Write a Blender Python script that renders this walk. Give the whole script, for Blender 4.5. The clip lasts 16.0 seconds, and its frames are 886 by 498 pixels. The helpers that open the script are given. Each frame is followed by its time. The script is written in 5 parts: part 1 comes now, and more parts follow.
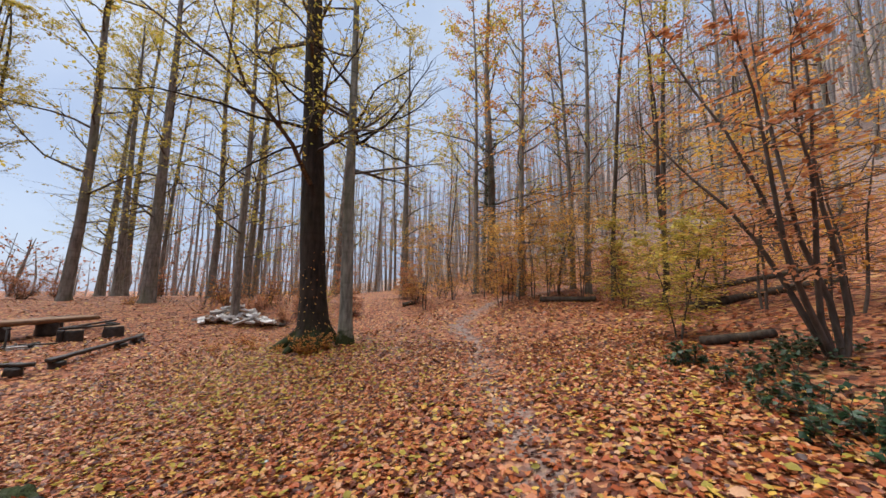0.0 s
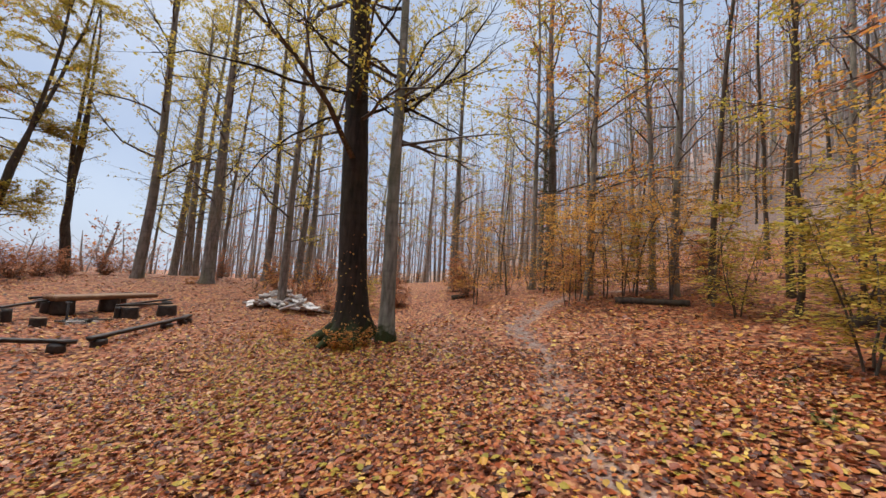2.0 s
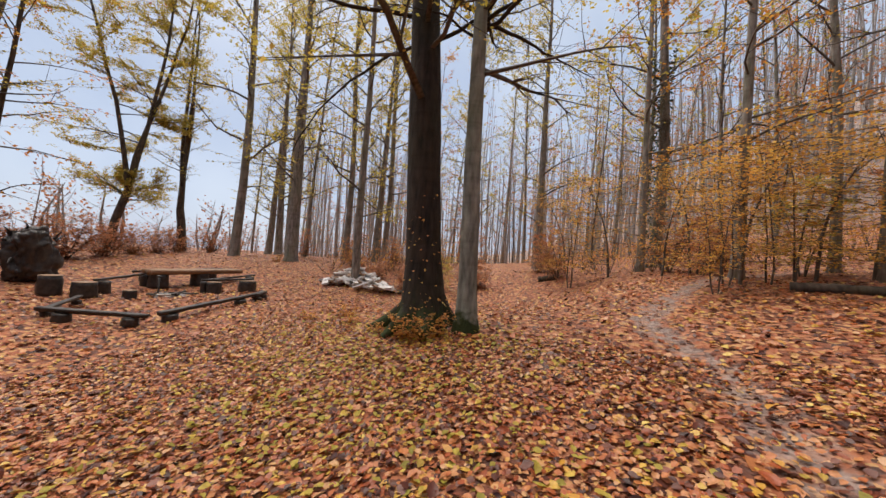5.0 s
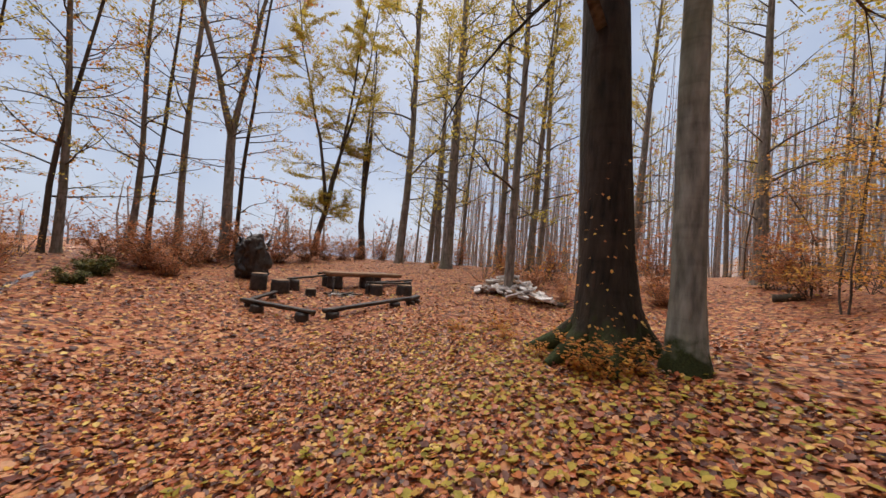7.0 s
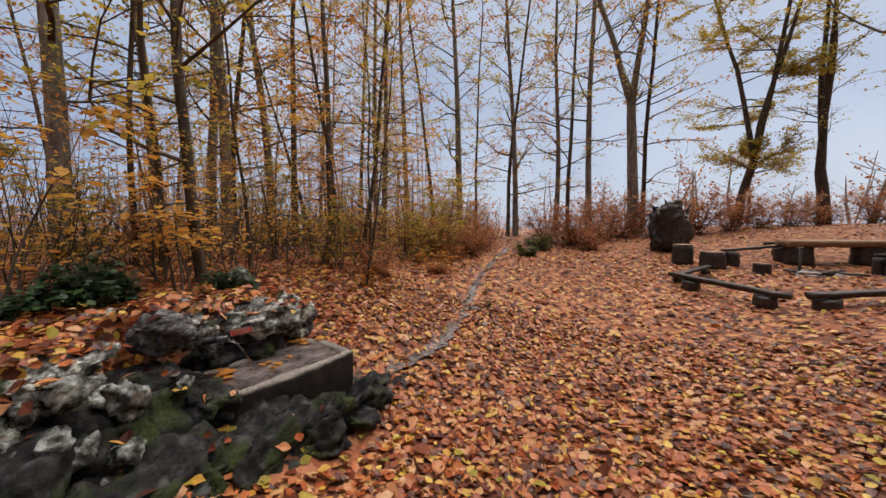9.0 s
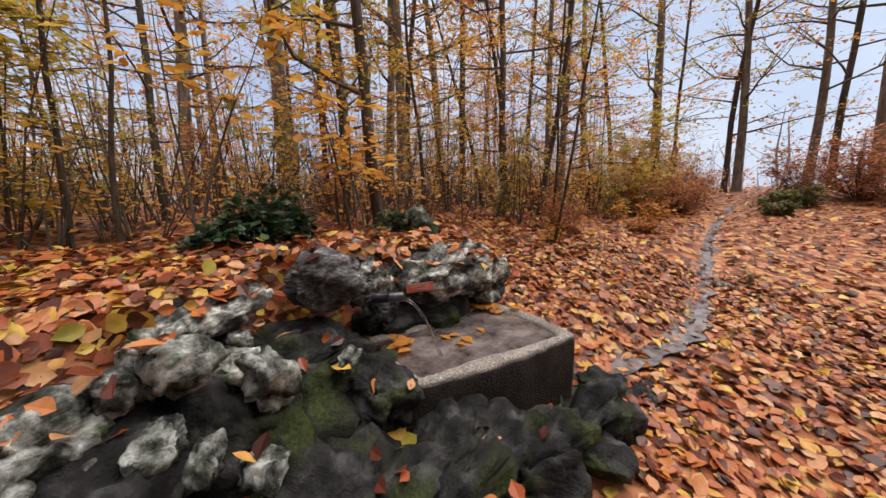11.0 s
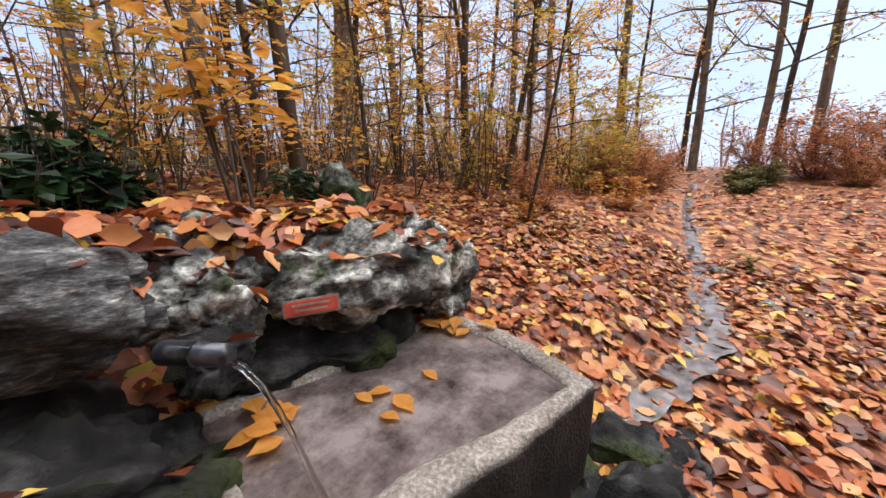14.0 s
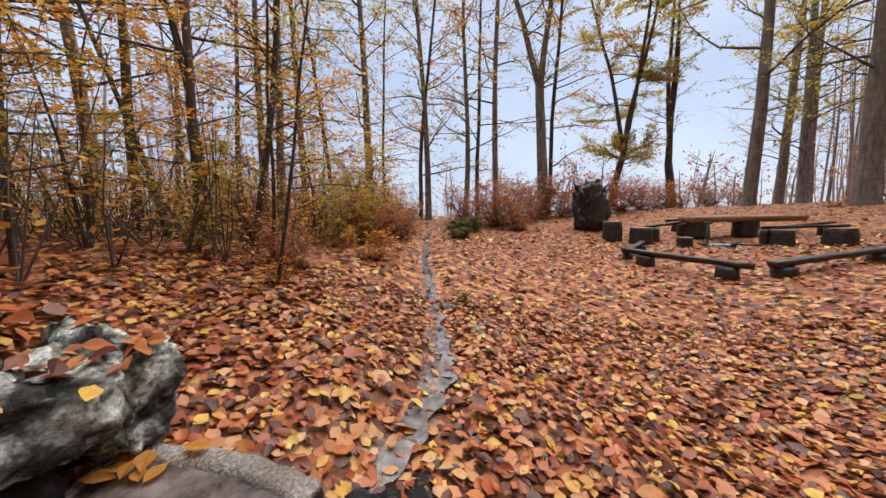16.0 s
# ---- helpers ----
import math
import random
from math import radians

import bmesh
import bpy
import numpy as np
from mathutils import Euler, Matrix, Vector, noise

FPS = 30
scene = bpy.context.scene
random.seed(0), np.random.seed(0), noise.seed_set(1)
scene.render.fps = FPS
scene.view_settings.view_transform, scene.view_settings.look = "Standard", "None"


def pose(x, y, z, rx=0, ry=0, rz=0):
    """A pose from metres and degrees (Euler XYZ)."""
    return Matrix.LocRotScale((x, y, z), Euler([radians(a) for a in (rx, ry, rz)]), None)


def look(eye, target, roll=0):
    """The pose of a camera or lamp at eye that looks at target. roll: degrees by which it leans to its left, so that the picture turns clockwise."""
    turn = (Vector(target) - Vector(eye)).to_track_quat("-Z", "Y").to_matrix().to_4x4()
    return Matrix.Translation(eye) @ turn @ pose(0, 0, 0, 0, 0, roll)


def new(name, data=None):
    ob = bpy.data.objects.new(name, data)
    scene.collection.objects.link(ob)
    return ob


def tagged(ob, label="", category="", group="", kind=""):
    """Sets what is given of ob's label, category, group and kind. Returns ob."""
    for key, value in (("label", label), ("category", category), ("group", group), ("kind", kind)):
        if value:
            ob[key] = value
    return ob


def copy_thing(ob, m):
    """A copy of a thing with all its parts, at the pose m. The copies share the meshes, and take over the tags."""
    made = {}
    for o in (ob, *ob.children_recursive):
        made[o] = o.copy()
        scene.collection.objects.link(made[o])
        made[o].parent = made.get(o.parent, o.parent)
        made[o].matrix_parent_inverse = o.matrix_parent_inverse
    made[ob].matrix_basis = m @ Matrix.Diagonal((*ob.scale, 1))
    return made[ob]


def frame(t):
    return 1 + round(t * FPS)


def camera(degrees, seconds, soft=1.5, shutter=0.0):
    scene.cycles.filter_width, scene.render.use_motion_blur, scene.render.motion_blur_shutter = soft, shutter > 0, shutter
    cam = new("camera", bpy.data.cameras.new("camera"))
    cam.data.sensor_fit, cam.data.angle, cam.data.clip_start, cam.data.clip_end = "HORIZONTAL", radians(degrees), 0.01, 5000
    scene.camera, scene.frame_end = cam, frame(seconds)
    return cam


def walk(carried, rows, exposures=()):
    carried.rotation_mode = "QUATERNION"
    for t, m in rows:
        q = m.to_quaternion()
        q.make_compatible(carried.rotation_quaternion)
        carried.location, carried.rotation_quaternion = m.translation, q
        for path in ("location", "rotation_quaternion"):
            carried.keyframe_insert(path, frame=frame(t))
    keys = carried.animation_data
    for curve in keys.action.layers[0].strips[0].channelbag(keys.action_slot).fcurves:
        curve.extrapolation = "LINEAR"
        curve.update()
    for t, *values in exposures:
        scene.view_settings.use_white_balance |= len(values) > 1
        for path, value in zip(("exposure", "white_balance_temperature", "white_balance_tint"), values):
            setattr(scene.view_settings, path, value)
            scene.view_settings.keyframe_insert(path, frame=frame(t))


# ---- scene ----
cam = camera(104.3, 16.0, soft=1.5)
ROWS = [
    (0.0, 0.001, 0.150, 1.418, 97.00, -1.04, 8.61),
    (0.5, -0.060, 0.561, 1.465, 95.95, -2.93, 11.92),
    (1.0, -0.181, 0.951, 1.463, 96.64, -2.39, 10.97),
    (1.5, -0.317, 1.334, 1.433, 96.49, -2.45, 12.79),
    (2.0, -0.476, 1.710, 1.426, 95.43, -3.56, 16.59),
    (2.5, -0.656, 2.108, 1.414, 94.12, -2.81, 15.99),
    (3.0, -0.843, 2.464, 1.407, 93.83, -0.71, 21.79),
    (3.5, -0.987, 2.817, 1.378, 93.28, -2.44, 28.08),
    (3.7, -1.077, 2.931, 1.349, 92.05, -3.54, 29.03),
    (5.8, -1.843, 4.149, 1.224, 91.36, -4.29, 29.45),
    (6.0, -1.998, 4.324, 1.212, 91.65, -3.17, 33.34),
    (6.5, -2.297, 4.666, 1.112, 91.70, -4.41, 44.91),
    (7.0, -2.618, 4.816, 0.982, 91.77, -4.62, 54.16),
    (7.5, -3.077, 4.821, 0.986, 89.64, -2.53, 68.80),
    (8.0, -3.232, 4.729, 0.889, 86.72, -2.98, 86.84),
    (8.5, -3.572, 4.550, 0.770, 86.92, -2.19, 98.35),
    (9.0, -3.830, 4.361, 0.705, 85.86, 0.68, 113.76),
    (9.5, -4.061, 4.130, 0.631, 83.34, -0.29, 124.78),
    (10.0, -4.209, 3.805, 0.545, 82.17, 0.18, 130.35),
    (10.2, -4.264, 3.715, 0.517, 81.57, 1.15, 132.91),
    (12.3, -4.924, 2.876, 0.292, 79.69, 1.61, 143.66),
    (12.5, -4.994, 2.836, 0.286, 79.05, 1.93, 144.12),
    (13.0, -5.107, 2.804, 0.274, 78.29, 1.95, 141.74),
    (13.5, -5.130, 2.790, 0.265, 76.75, 2.40, 139.40),
    (14.0, -5.164, 2.781, 0.270, 76.92, 0.96, 132.85),
    (14.5, -5.204, 2.814, 0.307, 78.24, 1.30, 119.97),
    (15.0, -5.264, 2.851, 0.339, 80.13, 1.93, 108.65),
    (15.5, -5.269, 2.884, 0.371, 82.06, 1.84, 102.96),
    (16.0, -5.278, 2.933, 0.392, 83.90, 0.90, 95.89),
]
walk(cam, [(t, pose(x, y, z, rx, ry, rz)) for t, x, y, z, rx, ry, rz in ROWS],
     [(0.0, 0.72, 6150, 10), (2.0, 0.7, 6350, 10), (3.5, 0.68, 6450, 10), (6.0, 0.8, 6700, 12), (7.0, 0.62, 6700, 13), (8.0, 0.6, 6600, 11), (10.0, 0.66, 6850, 13), (12.3, 1.34, 6350, 11), (14.5, 1.28, 6250, 11), (16.0, 0.92, 6450, 11)])

# ---- world and light ----
world = bpy.data.worlds.new("world")
scene.world = world
world.use_nodes = True
wt = world.node_tree
for n in list(wt.nodes):
    wt.nodes.remove(n)
w_out = wt.nodes.new("ShaderNodeOutputWorld")
w_bg = wt.nodes.new("ShaderNodeBackground")
w_sky = wt.nodes.new("ShaderNodeTexSky")
w_sky.sky_type, w_sky.sun_disc = "NISHITA", False
w_sky.sun_elevation, w_sky.sun_rotation = radians(42), radians(-60)
w_gain = wt.nodes.new("ShaderNodeVectorMath")
w_gain.operation = "SCALE"
w_gain.inputs["Scale"].default_value = 0.06
w_noise = wt.nodes.new("ShaderNodeTexNoise")
w_noise.inputs["Scale"].default_value = 2.2
w_noise.inputs["Detail"].default_value = 5
w_ramp = wt.nodes.new("ShaderNodeValToRGB")
w_ramp.color_ramp.elements[0].position, w_ramp.color_ramp.elements[0].color = 0.3, (0.24, 0.31, 0.45, 1)
w_ramp.color_ramp.elements[1].position, w_ramp.color_ramp.elements[1].color = 0.72, (0.40, 0.46, 0.56, 1)
w_mix = wt.nodes.new("ShaderNodeMixRGB")
w_mix.inputs[0].default_value = 0.85
wt.links.new(w_sky.outputs[0], w_gain.inputs[0])
wt.links.new(w_noise.outputs[0], w_ramp.inputs[0])
wt.links.new(w_gain.outputs[0], w_mix.inputs[1])
wt.links.new(w_ramp.outputs[0], w_mix.inputs[2])
wt.links.new(w_mix.outputs[0], w_bg.inputs[0])
w_bg.inputs[1].default_value = 1.0
wt.links.new(w_bg.outputs[0], w_out.inputs[0])

sun = new("sun", bpy.data.lights.new("sun", "SUN"))
sun.data.energy, sun.data.angle, sun.data.color = 3.6, radians(70), (1.0, 0.93, 0.84)
sun.matrix_world = look((-20, 12, 40), (-6, 6, 0))


# ---- materials ----
def material(name, rough=0.7, spec=0.3):
    m = bpy.data.materials.new(name)
    m.use_nodes = True
    b = m.node_tree.nodes["Principled BSDF"]
    b.inputs["Roughness"].default_value = rough
    b.inputs["Specular IOR Level"].default_value = spec
    return m, m.node_tree, b


def ramp(nt, source, stops):
    r = nt.nodes.new("ShaderNodeValToRGB")
    e = r.color_ramp.elements
    while len(e) < len(stops):
        e.new(0.5)
    for k, (p, c) in zip(e, stops):
        k.position, k.color = p, (*c, 1)
    nt.links.new(source, r.inputs[0])
    return r.outputs[0]


def noise_tex(nt, scale, detail=4.0, stretch=(1, 1, 1), rough=0.55):
    co = nt.nodes.new("ShaderNodeTexCoord")
    mp = nt.nodes.new("ShaderNodeMapping")
    mp.inputs["Scale"].default_value = stretch
    n = nt.nodes.new("ShaderNodeTexNoise")
    n.inputs["Scale"].default_value, n.inputs["Detail"].default_value, n.inputs["Roughness"].default_value = scale, detail, rough
    nt.links.new(co.outputs["Object"], mp.inputs[0])
    nt.links.new(mp.outputs[0], n.inputs[0])
    return n.outputs[0]


def mix(nt, fac, a, b, kind="MIX"):
    m = nt.nodes.new("ShaderNodeMixRGB")
    m.blend_type = kind
    for i, v in enumerate((fac, a, b)):
        if isinstance(v, (int, float)):
            m.inputs[i].default_value = v
        elif isinstance(v, tuple):
            m.inputs[i].default_value = (*v, 1)
        else:
            nt.links.new(v, m.inputs[i])
    return m.outputs[0]


def bump(nt, b, height, strength=0.5, distance=0.02):
    n = nt.nodes.new("ShaderNodeBump")
    n.inputs["Strength"].default_value, n.inputs["Distance"].default_value = strength, distance
    nt.links.new(height, n.inputs["Height"])
    nt.links.new(n.outputs[0], b.inputs["Normal"])


def leaf_material(name, stops, glow=0.35, rough=0.55):
    m, nt, b = material(name, rough, 0.3)
    g = nt.nodes.new("ShaderNodeNewGeometry")
    col = ramp(nt, g.outputs["Random Per Island"], stops)
    for n in nt.nodes:
        if n.type == "VALTORGB":
            n.color_ramp.interpolation = "LINEAR"
    col = mix(nt, 0.35, col, ramp(nt, noise_tex(nt, 40, 3), [(0.3, (0.35, 0.25, 0.18)), (0.7, (1, 1, 1))]), "MULTIPLY")
    nt.links.new(col, b.inputs["Base Color"])
    if glow > 0:
        tr = nt.nodes.new("ShaderNodeBsdfTranslucent")
        nt.links.new(col, tr.inputs[0])
        ms = nt.nodes.new("ShaderNodeMixShader")
        ms.inputs[0].default_value = glow
        nt.links.new(b.outputs[0], ms.inputs[1])
        nt.links.new(tr.outputs[0], ms.inputs[2])
        nt.links.new(ms.outputs[0], nt.nodes["Material Output"].inputs[0])
    return m


def bark_material(name, dark, light, algae, moss_height=0.0):
    m, nt, b = material(name, 0.85, 0.25)
    fine = noise_tex(nt, 9, 6, (1, 1, 0.22))
    col = ramp(nt, fine, [(0.32, dark), (0.68, light)])
    big = ramp(nt, noise_tex(nt, 1.1, 4, (1, 1, 0.5)), [(0.45, (0, 0, 0)), (0.62, (1, 1, 1))])
    col = mix(nt, mix(nt, 0.5, (0, 0, 0), big), col, algae)
    band = ramp(nt, noise_tex(nt, 3, 3, (0.4, 0.4, 3.0)), [(0.5, (1, 1, 1)), (0.75, (0.55, 0.53, 0.5))])
    col = mix(nt, 0.6, col, band, "MULTIPLY")
    if moss_height:
        co = nt.nodes.new("ShaderNodeTexCoord")
        sep = nt.nodes.new("ShaderNodeSeparateXYZ")
        nt.links.new(co.outputs["Object"], sep.inputs[0])
        ma = nt.nodes.new("ShaderNodeMath")
        ma.operation = "MULTIPLY_ADD"
        ma.inputs[1].default_value = -1 / moss_height
        ma.inputs[2].default_value = 0.55
        nt.links.new(sep.outputs[2], ma.inputs[0])
        ad = nt.nodes.new("ShaderNodeMath")
        nt.links.new(ma.outputs[0], ad.inputs[0])
        nt.links.new(noise_tex(nt, 5, 5), ad.inputs[1])
        mask = ramp(nt, ad.outputs[0], [(0.55, (0, 0, 0)), (0.8, (1, 1, 1))])
        col = mix(nt, mask, col, ramp(nt, noise_tex(nt, 60, 3), [(0.3, (0.014, 0.02, 0.006)), (0.7, (0.05, 0.062, 0.018))]))
    nt.links.new(col, b.inputs["Base Color"])
    bump(nt, b, fine, 0.9, 0.05)
    return m


MAT_LITTER = leaf_material("fallen_leaf", [(0.0, (0.045, 0.016, 0.012)), (0.26, (0.15, 0.042, 0.022)), (0.46, (0.36, 0.085, 0.028)), (0.60, (0.48, 0.155, 0.05)),
                                           (0.74, (0.52, 0.21, 0.075)), (0.85, (0.58, 0.33, 0.17)), (0.92, (0.58, 0.29, 0.045)), (1.0, (0.66, 0.48, 0.10))], 0.12, 0.3)
MAT_YELLOW = leaf_material("yellow_leaf", [(0.0, (0.34, 0.31, 0.06)), (0.4, (0.56, 0.47, 0.08)), (0.75, (0.66, 0.52, 0.10)), (1.0, (0.60, 0.36, 0.08))], 0.5)
MAT_ORANGE = leaf_material("orange_leaf", [(0.0, (0.34, 0.12, 0.035)), (0.4, (0.62, 0.24, 0.055)), (0.75, (0.72, 0.36, 0.07)), (1.0, (0.74, 0.48, 0.09))], 0.5)
MAT_GOLD = leaf_material("golden_leaf", [(0.0, (0.60, 0.27, 0.06)), (0.45, (0.74, 0.40, 0.08)), (0.8, (0.78, 0.52, 0.11)), (1.0, (0.70, 0.30, 0.09))], 0.55)
MAT_RUST = leaf_material("rust_leaf", [(0.0, (0.34, 0.13, 0.06)), (0.5, (0.56, 0.23, 0.10)), (1.0, (0.68, 0.34, 0.14))], 0.45)
MAT_GREEN = leaf_material("evergreen_leaf", [(0.0, (0.014, 0.032, 0.018)), (0.6, (0.03, 0.07, 0.03)), (1.0, (0.06, 0.11, 0.04))], 0.15, 0.3)
MAT_MOSSLEAF = leaf_material("low_plant_leaf", [(0.0, (0.06, 0.08, 0.02)), (0.6, (0.16, 0.17, 0.04)), (1.0, (0.3, 0.22, 0.05))], 0.3)
# beech's own pale grey, raised further in place of distance haze
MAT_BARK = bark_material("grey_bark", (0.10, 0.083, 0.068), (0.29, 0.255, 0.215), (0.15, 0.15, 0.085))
MAT_BARK_DARK = bark_material("dark_bark", (0.036, 0.027, 0.021), (0.115, 0.09, 0.07), (0.075, 0.066, 0.036))
MAT_BARK_HERO = bark_material("mossy_dark_bark", (0.012, 0.009, 0.007), (0.052, 0.037, 0.026), (0.034, 0.03, 0.014), 1.1)
MAT_BARK_SLIM = bark_material("pale_grey_bark", (0.11, 0.108, 0.09), (0.31, 0.31, 0.265), (0.13, 0.15, 0.085), 0.9)
MAT_TWIG = bark_material("twig_bark", (0.055, 0.044, 0.036), (0.15, 0.125, 0.105), (0.1, 0.09, 0.07))
# bark of the far stems, paled so its colour stands in for haze
MAT_FAR = bark_material("hazed_grey_bark", (0.25, 0.23, 0.22), (0.48, 0.45, 0.43), (0.28, 0.27, 0.22))

# soil under the leaves: brown leaf mould, bare grey-brown earth where feet have worn it; the far slope takes that grey
# as painted haze
MAT_GROUND, _nt, _b = material("forest_soil", 0.75, 0.3)
_v = _nt.nodes.new("ShaderNodeTexVoronoi")
_v.inputs["Scale"].default_value = 11
_co = _nt.nodes.new("ShaderNodeTexCoord")
_wob = _nt.nodes.new("ShaderNodeVectorMath")
_wob.operation = "MULTIPLY_ADD"
_wn = _nt.nodes.new("ShaderNodeTexNoise")
_wn.inputs["Scale"].default_value = 9
_nt.links.new(_co.outputs["Object"], _wn.inputs[0])
_nt.links.new(_wn.outputs[1], _wob.inputs[0])
_wob.inputs[1].default_value = (0.12, 0.12, 0.12)
_nt.links.new(_co.outputs["Object"], _wob.inputs[2])
_nt.links.new(_wob.outputs[0], _v.inputs["Vector"])
_sep = _nt.nodes.new("ShaderNodeSeparateColor")
_nt.links.new(_v.outputs["Color"], _sep.inputs[0])
_lit = ramp(_nt, _sep.outputs[0], [(0.0, (0.06, 0.024, 0.017)), (0.25, (0.17, 0.06, 0.032)), (0.55, (0.32, 0.10, 0.04)), (0.8, (0.44, 0.19, 0.095)), (1.0, (0.52, 0.30, 0.10))])
_lit = mix(_nt, 0.6, _lit, ramp(_nt, noise_tex(_nt, 0.9, 4), [(0.3, (0.6, 0.55, 0.55)), (0.7, (1, 1, 1))]), "MULTIPLY")
_bare = ramp(_nt, noise_tex(_nt, 14, 6), [(0.3, (0.13, 0.085, 0.068)), (0.7, (0.33, 0.24, 0.2))])
_at = _nt.nodes.new("ShaderNodeAttribute")
_at.attribute_name = "bare_haze"
_ad = _nt.nodes.new("ShaderNodeMath")
_nt.links.new(_at.outputs["Fac"], _ad.inputs[0])
_nt.links.new(ramp(_nt, noise_tex(_nt, 5, 5), [(0.3, (0, 0, 0)), (0.7, (0.5, 0.5, 0.5))]), _ad.inputs[1])
_nt.links.new(mix(_nt, ramp(_nt, _ad.outputs[0], [(0.62, (0, 0, 0)), (0.95, (1, 1, 1))]), _lit, _bare), _b.inputs["Base Color"])
bump(_nt, _b, _v.outputs["Distance"], 0.8, 0.05)

# weathered limestone with pale lichen, darker where the relief noise is low, and patches of moss
MAT_ROCK, _nt, _b = material("limestone", 0.8, 0.35)
_f = noise_tex(_nt, 8, 9, (1, 1, 1.3), 0.6)
_c = ramp(_nt, _f, [(0.38, (0.015, 0.014, 0.012)), (0.45, (0.075, 0.073, 0.068)), (0.53, (0.33, 0.335, 0.315)), (0.62, (0.68, 0.69, 0.65))])
_m = ramp(_nt, noise_tex(_nt, 3.1, 6), [(0.5, (1, 1, 1)), (0.6, (0.3, 0.3, 0.28))])
_c = mix(_nt, 0.75, _c, _m, "MULTIPLY")
_g = ramp(_nt, noise_tex(_nt, 6.7, 5), [(0.58, (0, 0, 0)), (0.68, (1, 1, 1))])
_c = mix(_nt, _g, _c, ramp(_nt, noise_tex(_nt, 50, 2), [(0.3, (0.03, 0.045, 0.018)), (0.7, (0.10, 0.13, 0.07))]))
_h = noise_tex(_nt, 48, 6, (1, 1, 1.4), 0.7)
_c = mix(_nt, 0.9, _c, ramp(_nt, _h, [(0.36, (0.2, 0.2, 0.2)), (0.5, (0.9, 0.9, 0.9)), (0.66, (1.6, 1.6, 1.55))]), "MULTIPLY")
_f = mix(_nt, 0.45, _f, _h)
_nt.links.new(_c, _b.inputs["Base Color"])
bump(_nt, _b, _f, 1.0, 0.02)

MAT_BEDDED, _nt, _b = material("bedded_limestone", 0.65, 0.45)
_f = noise_tex(_nt, 16, 10, (0.8, 0.8, 3.2), 0.75)
_c = ramp(_nt, _f, [(0.36, (0.015, 0.014, 0.015)), (0.47, (0.085, 0.085, 0.092)), (0.57, (0.24, 0.24, 0.25)), (0.68, (0.62, 0.62, 0.60))])
_c = mix(_nt, 0.6, _c, ramp(_nt, noise_tex(_nt, 4, 5), [(0.4, (0.4, 0.38, 0.36)), (0.6, (1, 1, 1))]), "MULTIPLY")
_h = noise_tex(_nt, 55, 6, (0.7, 0.7, 2.4), 0.7)
_c = mix(_nt, 0.9, _c, ramp(_nt, _h, [(0.36, (0.2, 0.2, 0.2)), (0.5, (0.9, 0.9, 0.9)), (0.64, (1.8, 1.8, 1.75))]), "MULTIPLY")
_f = mix(_nt, 0.45, _f, _h)
_nt.links.new(_c, _b.inputs["Base Color"])
bump(_nt, _b, _f, 1.0, 0.025)

MAT_LICHEN, _nt, _b = material("lichened_limestone", 0.85, 0.25)
_f = noise_tex(_nt, 11, 8, (1, 1, 1), 0.62)
_h = noise_tex(_nt, 70, 5, (1, 1, 1), 0.7)
_c = ramp(_nt, _f, [(0.38, (0.012, 0.014, 0.01)), (0.46, (0.08, 0.085, 0.075)), (0.54, (0.30, 0.315, 0.30)), (0.68, (0.56, 0.58, 0.55))])
_c = mix(_nt, 0.6, _c, ramp(_nt, _h, [(0.36, (0.35, 0.35, 0.33)), (0.55, (1, 1, 1))]), "MULTIPLY")
_c = mix(_nt, ramp(_nt, noise_tex(_nt, 7, 6), [(0.58, (0, 0, 0)), (0.66, (1, 1, 1))]), _c, (0.05, 0.065, 0.028))
_nt.links.new(_c, _b.inputs["Base Color"])
bump(_nt, _b, mix(_nt, 0.4, _f, _h), 1.0, 0.02)

MAT_MOSSROCK, _nt, _b = material("mossy_limestone", 0.85, 0.2)
_f = noise_tex(_nt, 13, 7, (1, 1, 1), 0.62)
_c = ramp(_nt, _f, [(0.38, (0.015, 0.016, 0.012)), (0.5, (0.10, 0.11, 0.095)), (0.64, (0.36, 0.38, 0.35))])
_c = mix(_nt, ramp(_nt, noise_tex(_nt, 6, 5), [(0.44, (0, 0, 0)), (0.56, (1, 1, 1))]), _c, ramp(_nt, noise_tex(_nt, 80, 3), [(0.3, (0.012, 0.02, 0.008)), (0.7, (0.045, 0.07, 0.025))]))
_nt.links.new(_c, _b.inputs["Base Color"])
bump(_nt, _b, _f, 1.0, 0.02)

MAT_WETROCK, _nt, _b = material("wet_mossy_stone", 0.72, 0.22)
_f = noise_tex(_nt, 9, 7)
_c = ramp(_nt, _f, [(0.36, (0.006, 0.006, 0.006)), (0.52, (0.022, 0.021, 0.022)), (0.68, (0.085, 0.085, 0.088))])
_c = mix(_nt, ramp(_nt, noise_tex(_nt, 2.6, 4), [(0.48, (0, 0, 0)), (0.62, (1, 1, 1))]), _c, ramp(_nt, noise_tex(_nt, 70, 3), [(0.3, (0.012, 0.017, 0.005)), (0.7, (0.055, 0.072, 0.018))]))
_nt.links.new(_c, _b.inputs["Base Color"])
bump(_nt, _b, mix(_nt, 0.5, _f, noise_tex(_nt, 42, 7, (1, 1, 1.6), 0.68)), 1.0, 0.035)

